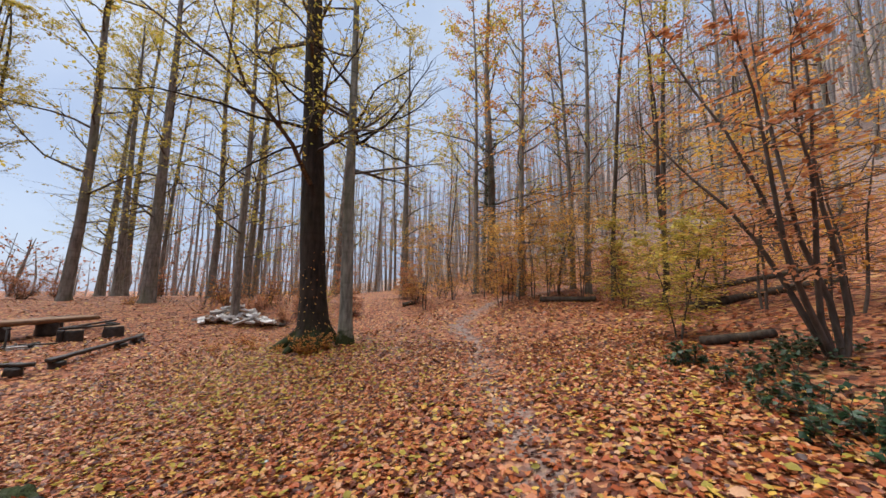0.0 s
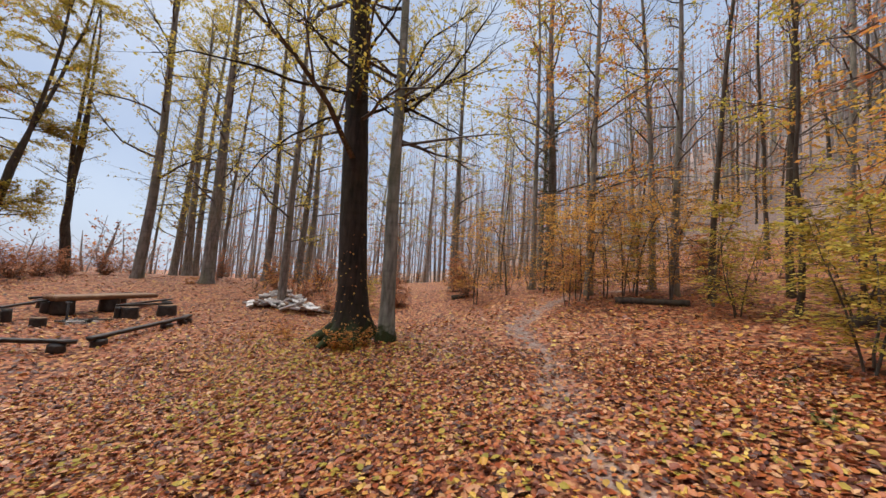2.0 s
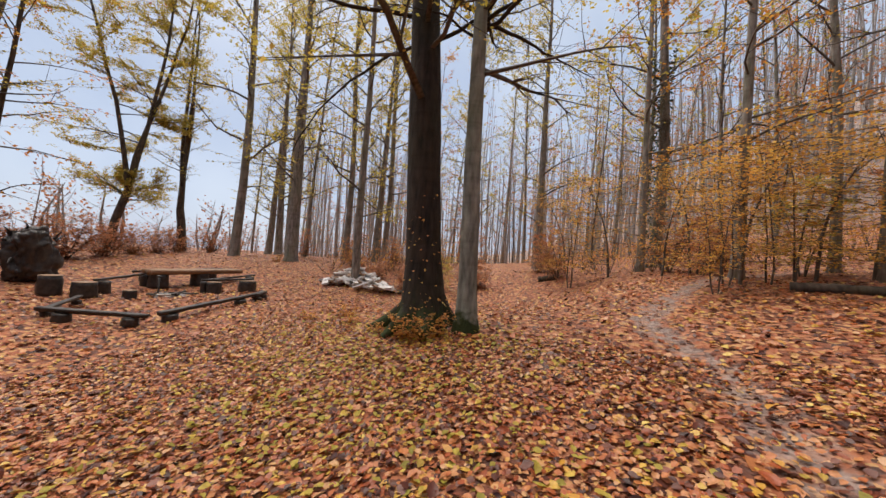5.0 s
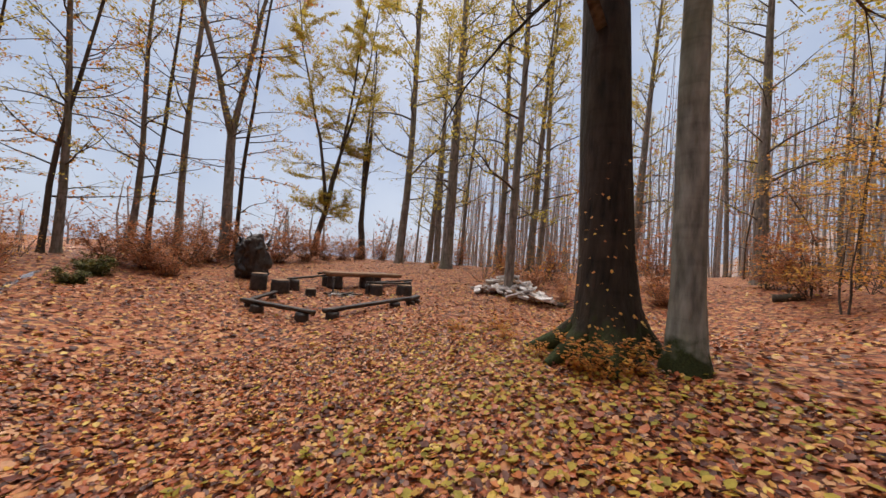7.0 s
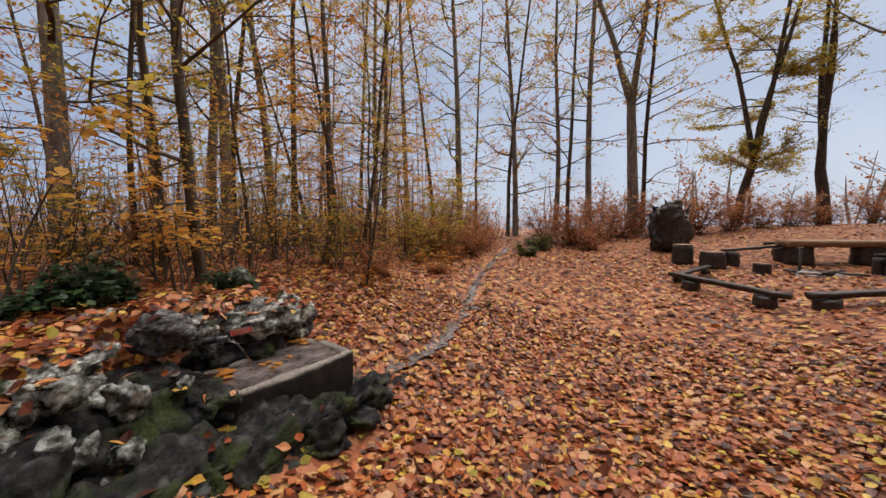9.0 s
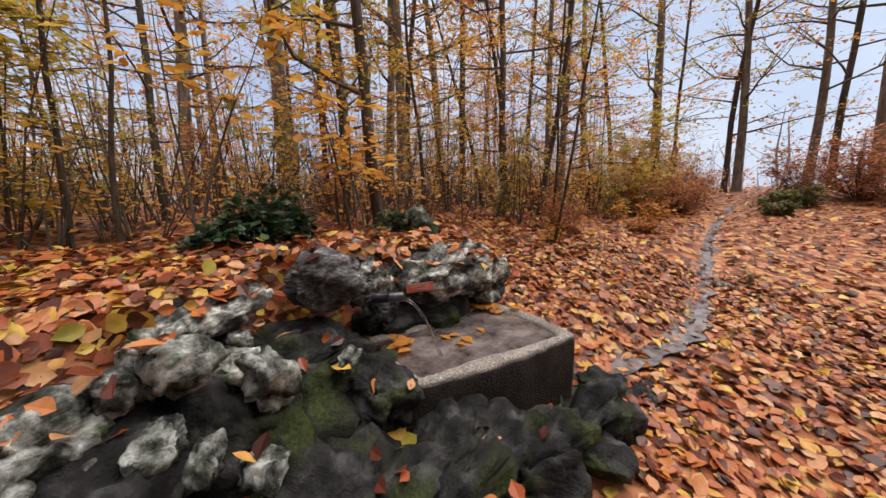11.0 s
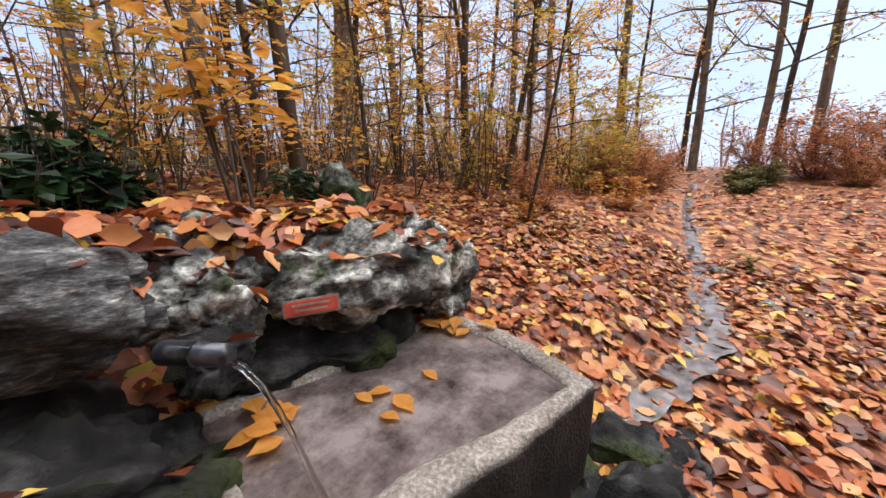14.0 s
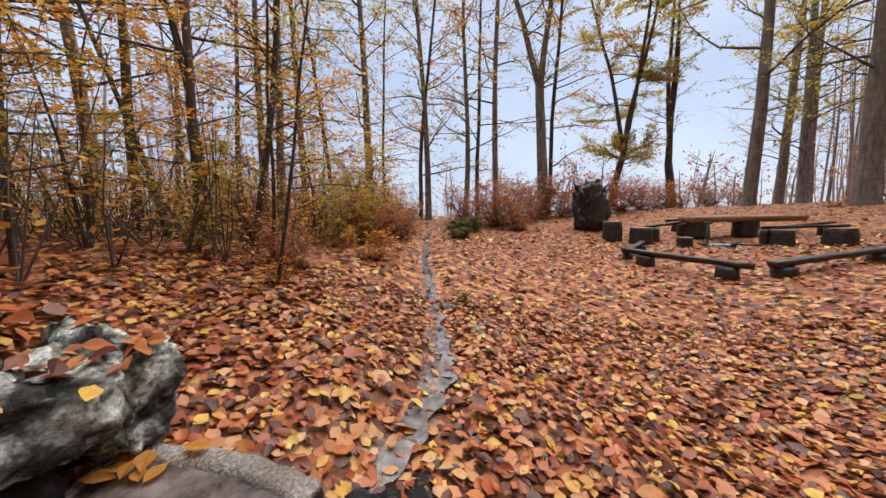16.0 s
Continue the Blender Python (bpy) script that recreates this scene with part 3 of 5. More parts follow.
for z, ang, length, r in ((6.5, 3.7, 5.0, 0.05), (6.1, 3.2, 4.2, 0.04), (6.0, 0.3, 2.8, 0.045), (7.0, 4.3, 4.0, 0.04), (7.4, 5.6, 3.6, 0.04)):
    limb(big, z, ang, length, r, 0.1, (-0.04, -0.026))
for z, ang, length, r in ((6.0, 0.3, 3.4, 0.045), (6.1, 0.9, 3.0, 0.04), (6.2, 6.0, 3.2, 0.04), (5.8, 3.6, 2.2, 0.03), (6.6, 5.3, 2.8, 0.035), (6.4, 1.6, 2.6, 0.03)):
    limb(slim, z, ang, length, r, 0.25)
sprout = Build()
for _ in range(330):
    z, a = 0.35 + 2.6 * R.random() ** 1.4, R.uniform(0, 6.283)
    w = 0.46 + 0.14 * R.random()
    sprout.leaf(Vector((math.cos(a) * w - 0.04 * z, math.sin(a) * w - 0.026 * z, z)), (Vector((math.cos(a), math.sin(a), -0.5)) + unit(R) * 0.6).normalized(), Vector((0, 0, 1)), R.uniform(0.05, 0.075), R)
tagged(part("trunk_leaves", sprout.mesh("trunk_leaves", MAT_ORANGE, False), big, "yellow leaves sprouting from the trunk"), kind="stuff")

# patterns of tree, built once and copied
LBL = "tall forest beech with grey trunk and thinning autumn leaves"
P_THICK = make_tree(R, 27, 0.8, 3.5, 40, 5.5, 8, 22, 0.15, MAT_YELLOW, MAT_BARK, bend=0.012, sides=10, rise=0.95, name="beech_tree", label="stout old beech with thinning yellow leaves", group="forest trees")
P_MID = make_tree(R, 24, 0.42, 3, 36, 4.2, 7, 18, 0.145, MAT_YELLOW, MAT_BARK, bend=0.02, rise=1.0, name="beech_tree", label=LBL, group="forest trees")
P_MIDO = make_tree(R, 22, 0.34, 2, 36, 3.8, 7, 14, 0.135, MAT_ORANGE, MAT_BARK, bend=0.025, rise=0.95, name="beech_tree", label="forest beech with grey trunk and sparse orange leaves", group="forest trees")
P_THIN = make_tree(R, 16, 0.17, 1.6, 34, 2.6, 6, 10, 0.11, MAT_ORANGE, MAT_BARK_DARK, bend=0.045, rise=0.6, sides=7, name="young_tree", label="slender dark young tree with scattered orange leaves", group="forest trees")
P_THINY = make_tree(R, 14, 0.15, 1.4, 34, 2.6, 6, 12, 0.11, MAT_YELLOW, MAT_BARK_DARK, bend=0.05, rise=0.6, sides=7, name="young_tree", label="slender young tree with thin yellow leaves", group="forest trees")
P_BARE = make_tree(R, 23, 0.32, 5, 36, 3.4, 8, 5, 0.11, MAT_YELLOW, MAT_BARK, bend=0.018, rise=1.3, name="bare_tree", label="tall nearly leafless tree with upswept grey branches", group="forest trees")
P_BARE2 = make_tree(R, 20, 0.22, 4, 32, 3.0, 8, 5, 0.11, MAT_RUST, MAT_BARK_DARK, bend=0.028, rise=1.4, name="bare_tree", label="tall nearly leafless dark tree", group="forest trees")
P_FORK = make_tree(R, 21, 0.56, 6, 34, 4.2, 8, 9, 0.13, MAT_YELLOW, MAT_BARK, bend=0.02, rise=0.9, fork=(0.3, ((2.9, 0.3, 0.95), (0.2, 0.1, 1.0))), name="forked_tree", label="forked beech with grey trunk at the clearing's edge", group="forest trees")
P_FORKD = make_tree(R, 21, 0.75, 5, 48, 3.6, 9, 6, 0.13, MAT_YELLOW, MAT_BARK_DARK, bend=0.02, rise=1.1, fork=(0.17, ((1.04, 0.1, 1.0), (4.2, 0.05, 1.05), (2.6, 0.06, 0.8))), name="forked_tree", label="dark many-stemmed tree against the sky", group="forest trees")
P_BUSHY = make_tree(R, 27, 0.6, 3.5, 72, 5.6, 13, 60, 0.14, MAT_YELLOW, MAT_BARK_DARK, bend=0.035, rise=0.5, fork=(0.17, ((1.1, 0.17, 0.95), (4.3, 0.2, 0.85), (2.5, 0.04, 1.0))), name="leafy_tree", label="dark forked tree with a full olive-yellow crown", group="forest trees")

PROTO_AT = {}
for proto, x, y, turn in ((P_THICK, -20.52, 18.0, 0), (P_MID, -12.33, 15.2, 40), (P_MIDO, 1.11, 16.4, 0), (P_THIN, -10.6, -1.6, 0), (P_THINY, -6.6, -0.2, 0),
                          (P_BARE, 4.24, 16.93, 0), (P_BARE2, 4.89, 15.53, 0), (P_FORK, -22.3, 5.95, 85), (P_FORKD, -34.0, 17.8, 0), (P_BUSHY, -34.1, 13.4, 0)):
    settle(proto, x, y, turn)

SPOTS = [
    (P_MID, -25.13, 17.05, 1.5, 1.0), (P_THICK, -30.4, 24.1, 0.9, 1.0), (P_THICK, -35.0, 26.2, 0.95, 1.0), (P_MID, -36.2, 29.3, 1.6, 1.0),
    (P_BARE, -26.9, 4.0, 1.3, 1.0), (P_MID, -25.3, 2.2, 0.85, 1.0), (P_THIN, -25.6, 2.9, 1.6, 1.0), (P_MID, -22.3, 0.46, 0.8, 1.0), (P_THIN, -23.2, 6.4, 1.4, 1.0),
    (P_MID, -18.6, -1.3, 0.8, 1.0), (P_THICK, -7.06, 26.4, 0.8, 1.0), (P_MID, -0.5, 27.0, 1.7, 0.9), (P_MID, -21.0, 23.1, 1.3, 1.0), (P_THICK, -19.3, 24.6, 0.8, 1.0),
    (P_MID, -21.3, 28.1, 1.4, 1.0), (P_BARE, 4.0, 19.0, 1.0, 1.0), (P_BARE2, 6.59, 14.7, 1.0, 1.0), (P_THINY, 5.2, 12.0, 1.0, 0.8),
    (P_MID, -9.9, -4.6, 0.75, 1.1), (P_THIN, -12.17, -2.82, 0.8, 1.1), (P_MID, -15.3, -3.6, 0.6, 1.1), (P_MIDO, -17.7, -3.5, 0.75, 1.0), (P_THIN, -22.0, 0.1, 1.3, 1.0),
    (P_THIN, -22.6, -1.9, 1.0, 1.0), (P_THINY, -6.46, -0.88, 0.6, 1.0), (P_THIN, -6.64, -1.88, 0.55, 1.2), (P_THINY, -7.54, -0.62, 0.4, 1.2),
    (P_MID, -9.2, -6.4, 0.7, 1.0), (P_MIDO, -12.81, -1.6, 0.6, 1.1), (P_MIDO, -11.3, -7.5, 1.0, 1.0), (P_MID, -14.1, -7.9, 0.9, 1.0), (P_MID, -7.6, -7.0, 1.1, 1.0),
    (P_THIN, -4.7, -2.16, 0.6, 1.0), (P_MIDO, -5.55, -9.2, 1.1, 1.0), (P_THINY, -4.34, 0.0, 0.3, 0.9), (P_THINY, -4.0, -0.6, 0.36, 1.0), (P_THIN, -10.1, -4.6, 1.0, 1.0),
]
for proto, x, y, size, tall in SPOTS:
    place(proto, x, y, R.uniform(0, 360), size, (R.uniform(-1.5, 1.5), R.uniform(-1.5, 1.5)), tall)
place(P_THIN, -10.4, -0.6, 30, 0.7, (-15, 2))
place(P_THIN, -10.2, -1.9, 130, 0.55, (12, 0))
place(P_THINY, -9.3, 0.35, 80, 0.35, (-8, 3), 1.2)
place(P_THINY, -8.35, 1.0, 10, 0.3, (-12, -4), 1.2)

# the wood around the clearing
taken = [(-5.2, 9.7), (-4.2, 9.5), (-12.3, 15.2), (-20.5, 18.0)] + [(s[1], s[2]) for s in SPOTS]


def scatter(count, x0, x1, y0, y1, kinds, gap, keep=lambda x, y: True, size=(0.75, 1.2)):
    made = 0
    for _ in range(count * 12):
        x, y = R.uniform(x0, x1), R.uniform(y0, y1)
        if not keep(x, y) or any((x - a) ** 2 + (y - b) ** 2 < gap * gap for a, b in taken):
            continue
        taken.append((x, y))
        place(R.choice(kinds), x, y, R.uniform(0, 360), R.uniform(*size), (R.uniform(-2.5, 2.5), R.uniform(-2.5, 2.5)), R.uniform(0.9, 1.15))
        made += 1
        if made >= count:
            break


def off_trail(x, y):
    return along(x, y, PATHWAY) > 1.5 and along(x, y, TRAIL) > 1.6


scatter(28, -18, 20, 20, 62, [P_BARE, P_BARE2, P_MID, P_MIDO, P_BARE, P_THIN], 2.3, off_trail)
scatter(19, 4, 26, 8, 40, [P_BARE, P_BARE2, P_MIDO, P_THIN], 2.0, lambda x, y: x > 8.5 + 0.1 * (y - 8) and off_trail(x, y))
scatter(11, -48, -18, 22, 60, [P_MID, P_THICK, P_BARE], 3.2, lambda x, y: y > 21 - 0.3 * (x + 18))
scatter(17, -34, -6, -26, -3.5, [P_BARE, P_MIDO, P_THIN, P_THIN, P_BARE2, P_BARE2], 1.9, lambda x, y: y < -2.5 - 0.1 * (x + 6) and not (x < -26 and y > -8))
scatter(11, -6, 14, -26, -2.0, [P_MIDO, P_BARE2, P_THIN, P_BARE], 2.0, lambda x, y: y < -4 or x > 6)
scatter(9, 8.5, 24, -6, 8, [P_BARE2, P_MIDO, P_THIN], 2.2)

# saplings and bushes
S_OR = make_sapling(R, 4.2, 2, 0.16, 32, 30, 0.09, MAT_GOLD, "young beech with level sprays of orange leaves", group="beech saplings", thick=0.026, flat=0.08, start=0.2, wide=0.42)
S_YE = make_sapling(R, 2.8, 3, 0.32, 32, 32, 0.085, MAT_YELLOW, "young beech with level sprays of yellow leaves", group="beech saplings")
S_RU = make_sapling(R, 2.4, 5, 0.45, 24, 26, 0.08, MAT_RUST, "young beech thicket with rust-brown leaves", group="beech saplings")
B_RED = make_sapling(R, 1.35, 14, 1.0, 15, 14, 0.065, MAT_RUST, "low russet bush of fine twigs and small leaves", "bush", 0.008, 0.4, 0.1, group="low bushes")
B_YEL = make_sapling(R, 1.0, 8, 1.1, 9, 9, 0.085, MAT_ORANGE, "low bush with orange-yellow leaves", "bush", 0.007, 0.3, 0.1, group="low bushes")
B_GRN = make_sapling(R, 0.6, 16, 0.9, 14, 14, 0.06, MAT_MOSSLEAF, "low green-yellow weedy plants", "bush", 0.005, 0.4, 0.05, group="low bushes")
S_SPRAY = make_sapling(R, 5.6, 1, 0.08, 40, 44, 0.085, MAT_GOLD, "young beech with wide level tiers of golden orange leaves", group="beech saplings", thick=0.05, flat=0.02, start=0.12, wide=0.52)
settle(S_SPRAY, 1.0, 15.4)
for x, y, size in ((2.9, 16.9, 1.05), (-0.6, 18.3, 0.9), (-2.4, 19.8, 1.1), (0.4, 19.6, 1.1), (4.4, 14.2, 0.95), (5.6, 10.8, 0.8), (6.6, 8.2, 0.8), (-4.6, 22.4, 1.0), (4.2, 17.4, 1.1)):
    place(S_SPRAY, x, y, R.uniform(0, 360), size)
for proto, x, y in ((S_OR, 0.6, 14.9), (S_YE, 3.6, 7.72), (S_RU, 0.4, 18.0), (B_RED, -16.6, 4.2), (B_YEL, -13.2, -0.6), (B_GRN, -15.0, 2.4)):
    settle(proto, x, y)
for proto, x, y, size in (
        (S_OR, 1.6, 15.6, 1.2), (S_OR, 2.4, 16.6, 1.2), (S_OR, -3.7, 18.2, 1.1), (S_RU, -4.6, 20.6, 1.2), (S_OR, 0.2, 13.6, 0.7), (S_RU, -6.2, 23.0, 1.2), (S_YE, -9.2, 17.6, 0.7), (S_RU, -10.6, 16.6, 0.6), (S_OR, 3.4, 14.6, 1.1), (S_YE, 4.3, 12.6, 1.2),
        (S_RU, 1.6, 20.0, 1.3), (S_YE, 5.4, 10.6, 1.2), (S_OR, 6.0, 9.0, 1.2), (S_RU, -0.2, 21.5, 1.4), (S_YE, 3.0, 18.0, 1.3), (S_RU, 5.8, 17.5, 1.4), (S_OR, 7.2, 12.6, 1.4),
        (S_OR, 6.2, 7.2, 1.2), (S_RU, -9.0, 21.0, 1.2), (S_RU, -14.0, 20.0, 1.0), (S_RU, -17.5, 20.5, 1.0), (S_RU, -23.0, 21.0, 1.1),
        (S_OR, -6.1, -0.2, 0.55), (S_OR, -8.6, -1.3, 0.9), (S_YE, -3.6, -1.2, 0.9), (S_OR, -2.6, -0.4, 0.8), 
        (S_OR, -12.2, -0.4, 0.9), (S_YE, -13.4, 0.2, 0.9), (S_RU, -14.6, -0.8, 1.0), (S_OR, -15.6, 0.0, 0.9), (S_RU, -17.8, -0.6, 1.0),
        (S_OR, -12.8, -3.4, 1.2), (S_RU, -16.4, -3.0, 1.2), (S_OR, -3.0, -4.0, 1.2), (S_RU, -5.8, -5.6, 1.2), (S_RU, -1.0, -3.0, 1.1),
        (S_YE, -8.9, -0.3, 0.5), (S_OR, -10.2, 0.2, 0.34), (S_YE, -11.4, 0.5, 0.55), (S_OR, -12.6, 0.3, 0.4), (S_YE, -14.2, 0.0, 0.6), (S_RU, -11.0, -1.0, 0.7), (S_YE, -9.4, -2.6, 0.7), (S_OR, -8.0, -2.0, 0.5), (S_YE, -5.9, -1.6, 0.6), (S_YE, -4.2, -1.8, 0.6), (S_RU, -6.8, -1.6, 0.6), (S_OR, -16.6, -1.2, 0.6), (S_RU, -19.5, -1.2, 1.0), (S_RU, -21.0, -2.6, 1.2), (S_OR, -0.4, -5.5, 1.3), (S_RU, 1.5, -6.5, 1.3)):
    place(proto, x, y, R.uniform(0, 360), size * R.uniform(0.9, 1.1))
for proto, x, y, size in (
        (B_RED, -17.8, 3.6, 1.5), (B_RED, -19.2, 4.6, 1.6), (B_RED, -20.6, 5.2, 1.8), (B_RED, -21.6, 6.8, 1.8), (B_RED, -22.5, 8.4, 1.8), (B_RED, -23.5, 10.0, 1.6), (B_RED, -25.0, 11.6, 1.6),
        (B_RED, -26.5, 13.2, 1.5), (B_RED, -18.8, 2.6, 1.4), (B_RED, -12.8, 0.6, 1.0), (B_RED, -14.0, 0.9, 0.9), (B_RED, -15.4, 0.6, 1.0), (B_YEL, -10.6, 1.2, 0.8), (B_YEL, -12.4, 0.7, 0.7),
        (B_RED, -16.8, 0.4, 1.0), (B_RED, -9.2, 0.7, 0.6), (B_YEL, -8.4, 0.9, 0.45), (B_GRN, -16.2, 2.6, 1.2), (B_GRN, -17.4, 2.2, 1.1), (B_RED, -13.0, 17.4, 1.0), (B_RED, -10.4, 17.8, 1.1),
        (B_RED, -15.5, 18.6, 1.0), (B_RED, -8.0, 18.5, 1.1), (B_YEL, -5.9, 8.95, 0.4), (B_YEL, -4.75, 9.1, 0.8), (B_YEL, -5.15, 9.0, 0.75), (B_YEL, -6.9, 9.5, 0.45), (B_YEL, -7.5, 9.9, 0.5), (B_YEL, -8.0, 9.2, 0.4), (B_YEL, -4.85, 8.85, 0.4),
        (B_YEL, -20.6, 17.0, 0.8), (B_RED, -28.0, 15.0, 1.6), (B_RED, -29.0, 17.5, 1.6), (B_RED, -30.0, 20.0, 1.2)):
    place(proto, x, y, R.uniform(0, 360), size)

# leaning many-stemmed beech beside the path
hazel = make_sapling(R, 6.4, 6, 0.38, 17, 26, 0.1, MAT_RUST, "leaning many-stemmed young beech with rust-orange leaves", thick=0.045, start=0.25, wide=0.27)
settle(hazel, 4.5, 5.6)
hazel.matrix_basis = hazel.matrix_basis @ pose(0, 0, 0, 0, -14, 0)

for x, y, h in ((-5.72, 1.0, 1.5), (-5.8, 0.75, 2.0), (-4.7, 0.6, 1.9)):
    settle(make_sapling(R, h, 2, 0.22, 7, 6, 0.1, MAT_GOLD, "thin beech shoot with large orange leaves hanging over the spring", thick=0.012, start=0.45, fine=True), x, y)

# distant woods: thin stems, brush and leaf haze that nobody could count
far_stem, far_leaf = Build(), Build()
for _ in range(1500):
    a = (R.uniform(-52, 120) if R.random() < 0.84 else R.uniform(120, 246)) if R.random() < 0.88 else R.uniform(-114, -52)
    r = R.uniform(34, 75)
    x, y = -4 + r * math.sin(radians(a)), 6 + r * math.cos(radians(a))
    h = R.uniform(9, 22) if a > -52 else R.uniform(3, 6)
    if along(x, y, TRAIL) < 2:
        continue
    p = Vector((x, y, gz(x, y) - 0.3))
    t = p + Vector((R.gauss(0, 0.6), R.gauss(0, 0.6), h))
    m = p.lerp(t, 0.5) + Vector((R.gauss(0, 0.2), R.gauss(0, 0.2), 0))
    w = R.uniform(0.06, 0.16)
    far_stem.tube([p, m, t], [w, w * 0.7, 0.02], 4)
    for _ in range(9):
        k = R.uniform(0.15, 0.98)
        s = p.lerp(t, k)
        ang = R.uniform(0, 6.283)
        ln = R.uniform(1.2, 3.2) * (1.1 - 0.6 * k)
        e = s + Vector((math.cos(ang) * ln, math.sin(ang) * ln, ln * R.uniform(0.1, 1.0)))
        far_stem.tube([s, s.lerp(e, 0.5) + Vector((0, 0, -0.1)), e], [0.03, 0.022, 0.01], 3)
        for _ in range(4):
            far_leaf.leaf(s.lerp(e, R.uniform(0.3, 1.1)) + unit(R) * 0.35, unit(R), unit(R), R.uniform(0.15, 0.34), R)
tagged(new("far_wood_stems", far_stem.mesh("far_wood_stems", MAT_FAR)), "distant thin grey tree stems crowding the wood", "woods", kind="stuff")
tagged(new("far_wood_leaves", far_leaf.mesh("far_wood_leaves", MAT_RUST, False)), "distant russet leaf haze between the stems", "woods", kind="stuff")
low_stem, low_leaf = Build(), Build()
for _ in range(1500):
    a = R.uniform(-48, 240)
    r = 15 + 36 * R.random() ** 1.3
    x, y = -4 + r * math.sin(radians(a)), 6 + r * math.cos(radians(a))
    if along(x, y, PATHWAY) < 1.2 or along(x, y, TRAIL) < 2.2:
        continue
    p = Vector((x, y, gz(x, y) - 0.05))
    for _ in range(4):
        e = p + Vector((R.gauss(0, 0.5), R.gauss(0, 0.5), R.uniform(0.5, 2.2)))
        low_stem.tube([p, p.lerp(e, 0.5) + unit(R) * 0.1, e], [0.014, 0.01, 0.004], 3)
        for _ in range(9):
            d = unit(R)
            d.z *= 0.3
            low_leaf.leaf(p.lerp(e, R.uniform(0.25, 1.05)) + unit(R) * 0.3, d.normalized(), (Vector((0, 0, 1)) + unit(R) * 0.6).normalized(), R.uniform(0.08, 0.17), R)
tagged(new("undergrowth_stems", low_stem.mesh("undergrowth_stems", MAT_TWIG)), "tangle of thin brown undergrowth stems", "undergrowth", kind="stuff")
tagged(new("undergrowth_leaves", low_leaf.mesh("undergrowth_leaves", MAT_ORANGE, False)), "sparse orange undergrowth leaves between the trees", "undergrowth", kind="stuff")

# ivy up one far trunk
iv = thing("ivy_coat", "dark green ivy wrapped round a far trunk", "ivy")
ib = Build()
for _ in range(2600):
    k = R.random()
    z, a = 0.5 + 13 * k, R.uniform(0, 6.283)
    w = 0.45 + 0.25 * math.sin(7 * k) * R.random()
    d = Vector((math.cos(a), math.sin(a), -0.5)).normalized()
    ib.leaf(Vector((math.cos(a) * w, math.sin(a) * w, z)), d, Vector((0, 0, 1)), R.uniform(0.1, 0.2), R, 0.8)
tagged(part("foliage", ib.mesh("foliage", MAT_GREEN, False), iv), kind="stuff")
iv.location = (-0.5, 27.0, gz(-0.5, 27.0) - 0.6)

near_stem, near_leaf = Build(), Build()
for _ in range(860):
    x, y = R.uniform(-21, 3), R.uniform(-8, 0.3)
    if y > -0.2 - 0.06 * (x + 6) and x > -8.5 or along(x, y, PATHWAY) < 1.2:
        continue
    p = Vector((x, y, gz(x, y) - 0.05))
    for _ in range(3):
        e = p + Vector((R.gauss(0, 0.35), R.gauss(0, 0.35), R.uniform(0.4, 2.0)))
        near_stem.tube([p, p.lerp(e, 0.5) + unit(R) * 0.08, e], [0.01, 0.007, 0.003], 3)
        for _ in range(9):
            d = unit(R)
            d.z *= 0.3
            near_leaf.leaf(p.lerp(e, R.uniform(0.3, 1.05)) + unit(R) * 0.22, d.normalized(), (Vector((0, 0, 1)) + unit(R) * 0.6).normalized(), R.uniform(0.06, 0.1), R)
tagged(new("undergrowth_stems", near_stem.mesh("undergrowth_stems", MAT_TWIG)), "thin brown undergrowth stems beside the rill", "undergrowth", kind="stuff")
tagged(new("undergrowth_leaves", near_leaf.mesh("undergrowth_leaves", MAT_GOLD, False)), "orange undergrowth leaves beside the rill", "undergrowth", kind="stuff")


# ---- stones ----
def rock_mesh(rng, size, rough=0.25, detail=5, layers=0.0, mat=None):
    """A broken block: rounded box, cut by chance planes, pitted and bedded in true size."""
    bm = bmesh.new()
    bmesh.ops.create_icosphere(bm, subdivisions=detail, radius=1)
    off = Vector((rng.uniform(-50, 50), rng.uniform(-50, 50), rng.uniform(-50, 50)))
    s = (size[0] * size[1] * size[2]) ** (1 / 3)
    cuts = [(unit(rng), rng.uniform(0.68, 0.95)) for _ in range(9)]
    for v in bm.verts:
        p = v.co.copy()
        q = Vector([math.copysign(abs(c) ** 0.7, c) for c in p])
        for n, d in cuts:
            over = q.dot(n) - d
            if over > 0:
                q -= n * over * 0.85
        q = Vector((q.x * size[0], q.y * size[1], q.z * size[2]))
        n = Vector((p.x / size[0], p.y / size[1], p.z / size[2])).normalized()
        m = q / s
        d = 0.75 * noise.fractal(m * 0.9 + off, 0.9, 2.1, 4)
        d += 0.4 * (noise.cell(m * 1.7 + off + unit_wob(m, off)) - 0.5)
        d -= 0.3 * max(0, 1 - abs(noise.noise(m * 2.6 + off)) * 3) ** 2
        d += 0.35 * noise.fractal(q * 22 + off, 0.8, 2.2, 4) * min(1, 0.1 / s)
        q += n * d * rough * s
        if layers:
            k = q.z * 42 + 3.5 * noise.noise(m * 0.8 + off) + 1.2 * noise.noise(m * 3 + off)
            q += Vector((n.x, n.y, 0)) * layers * (2 * abs((k / math.pi) % 2 - 1) - 1) * 1.6
        v.co = q
    me = bpy.data.meshes.new("rock")
    bm.to_mesh(me)
    bm.free()
    me.materials.append(mat or MAT_ROCK)
    me.polygons.foreach_set("use_smooth", [True] * len(me.polygons))
    return me


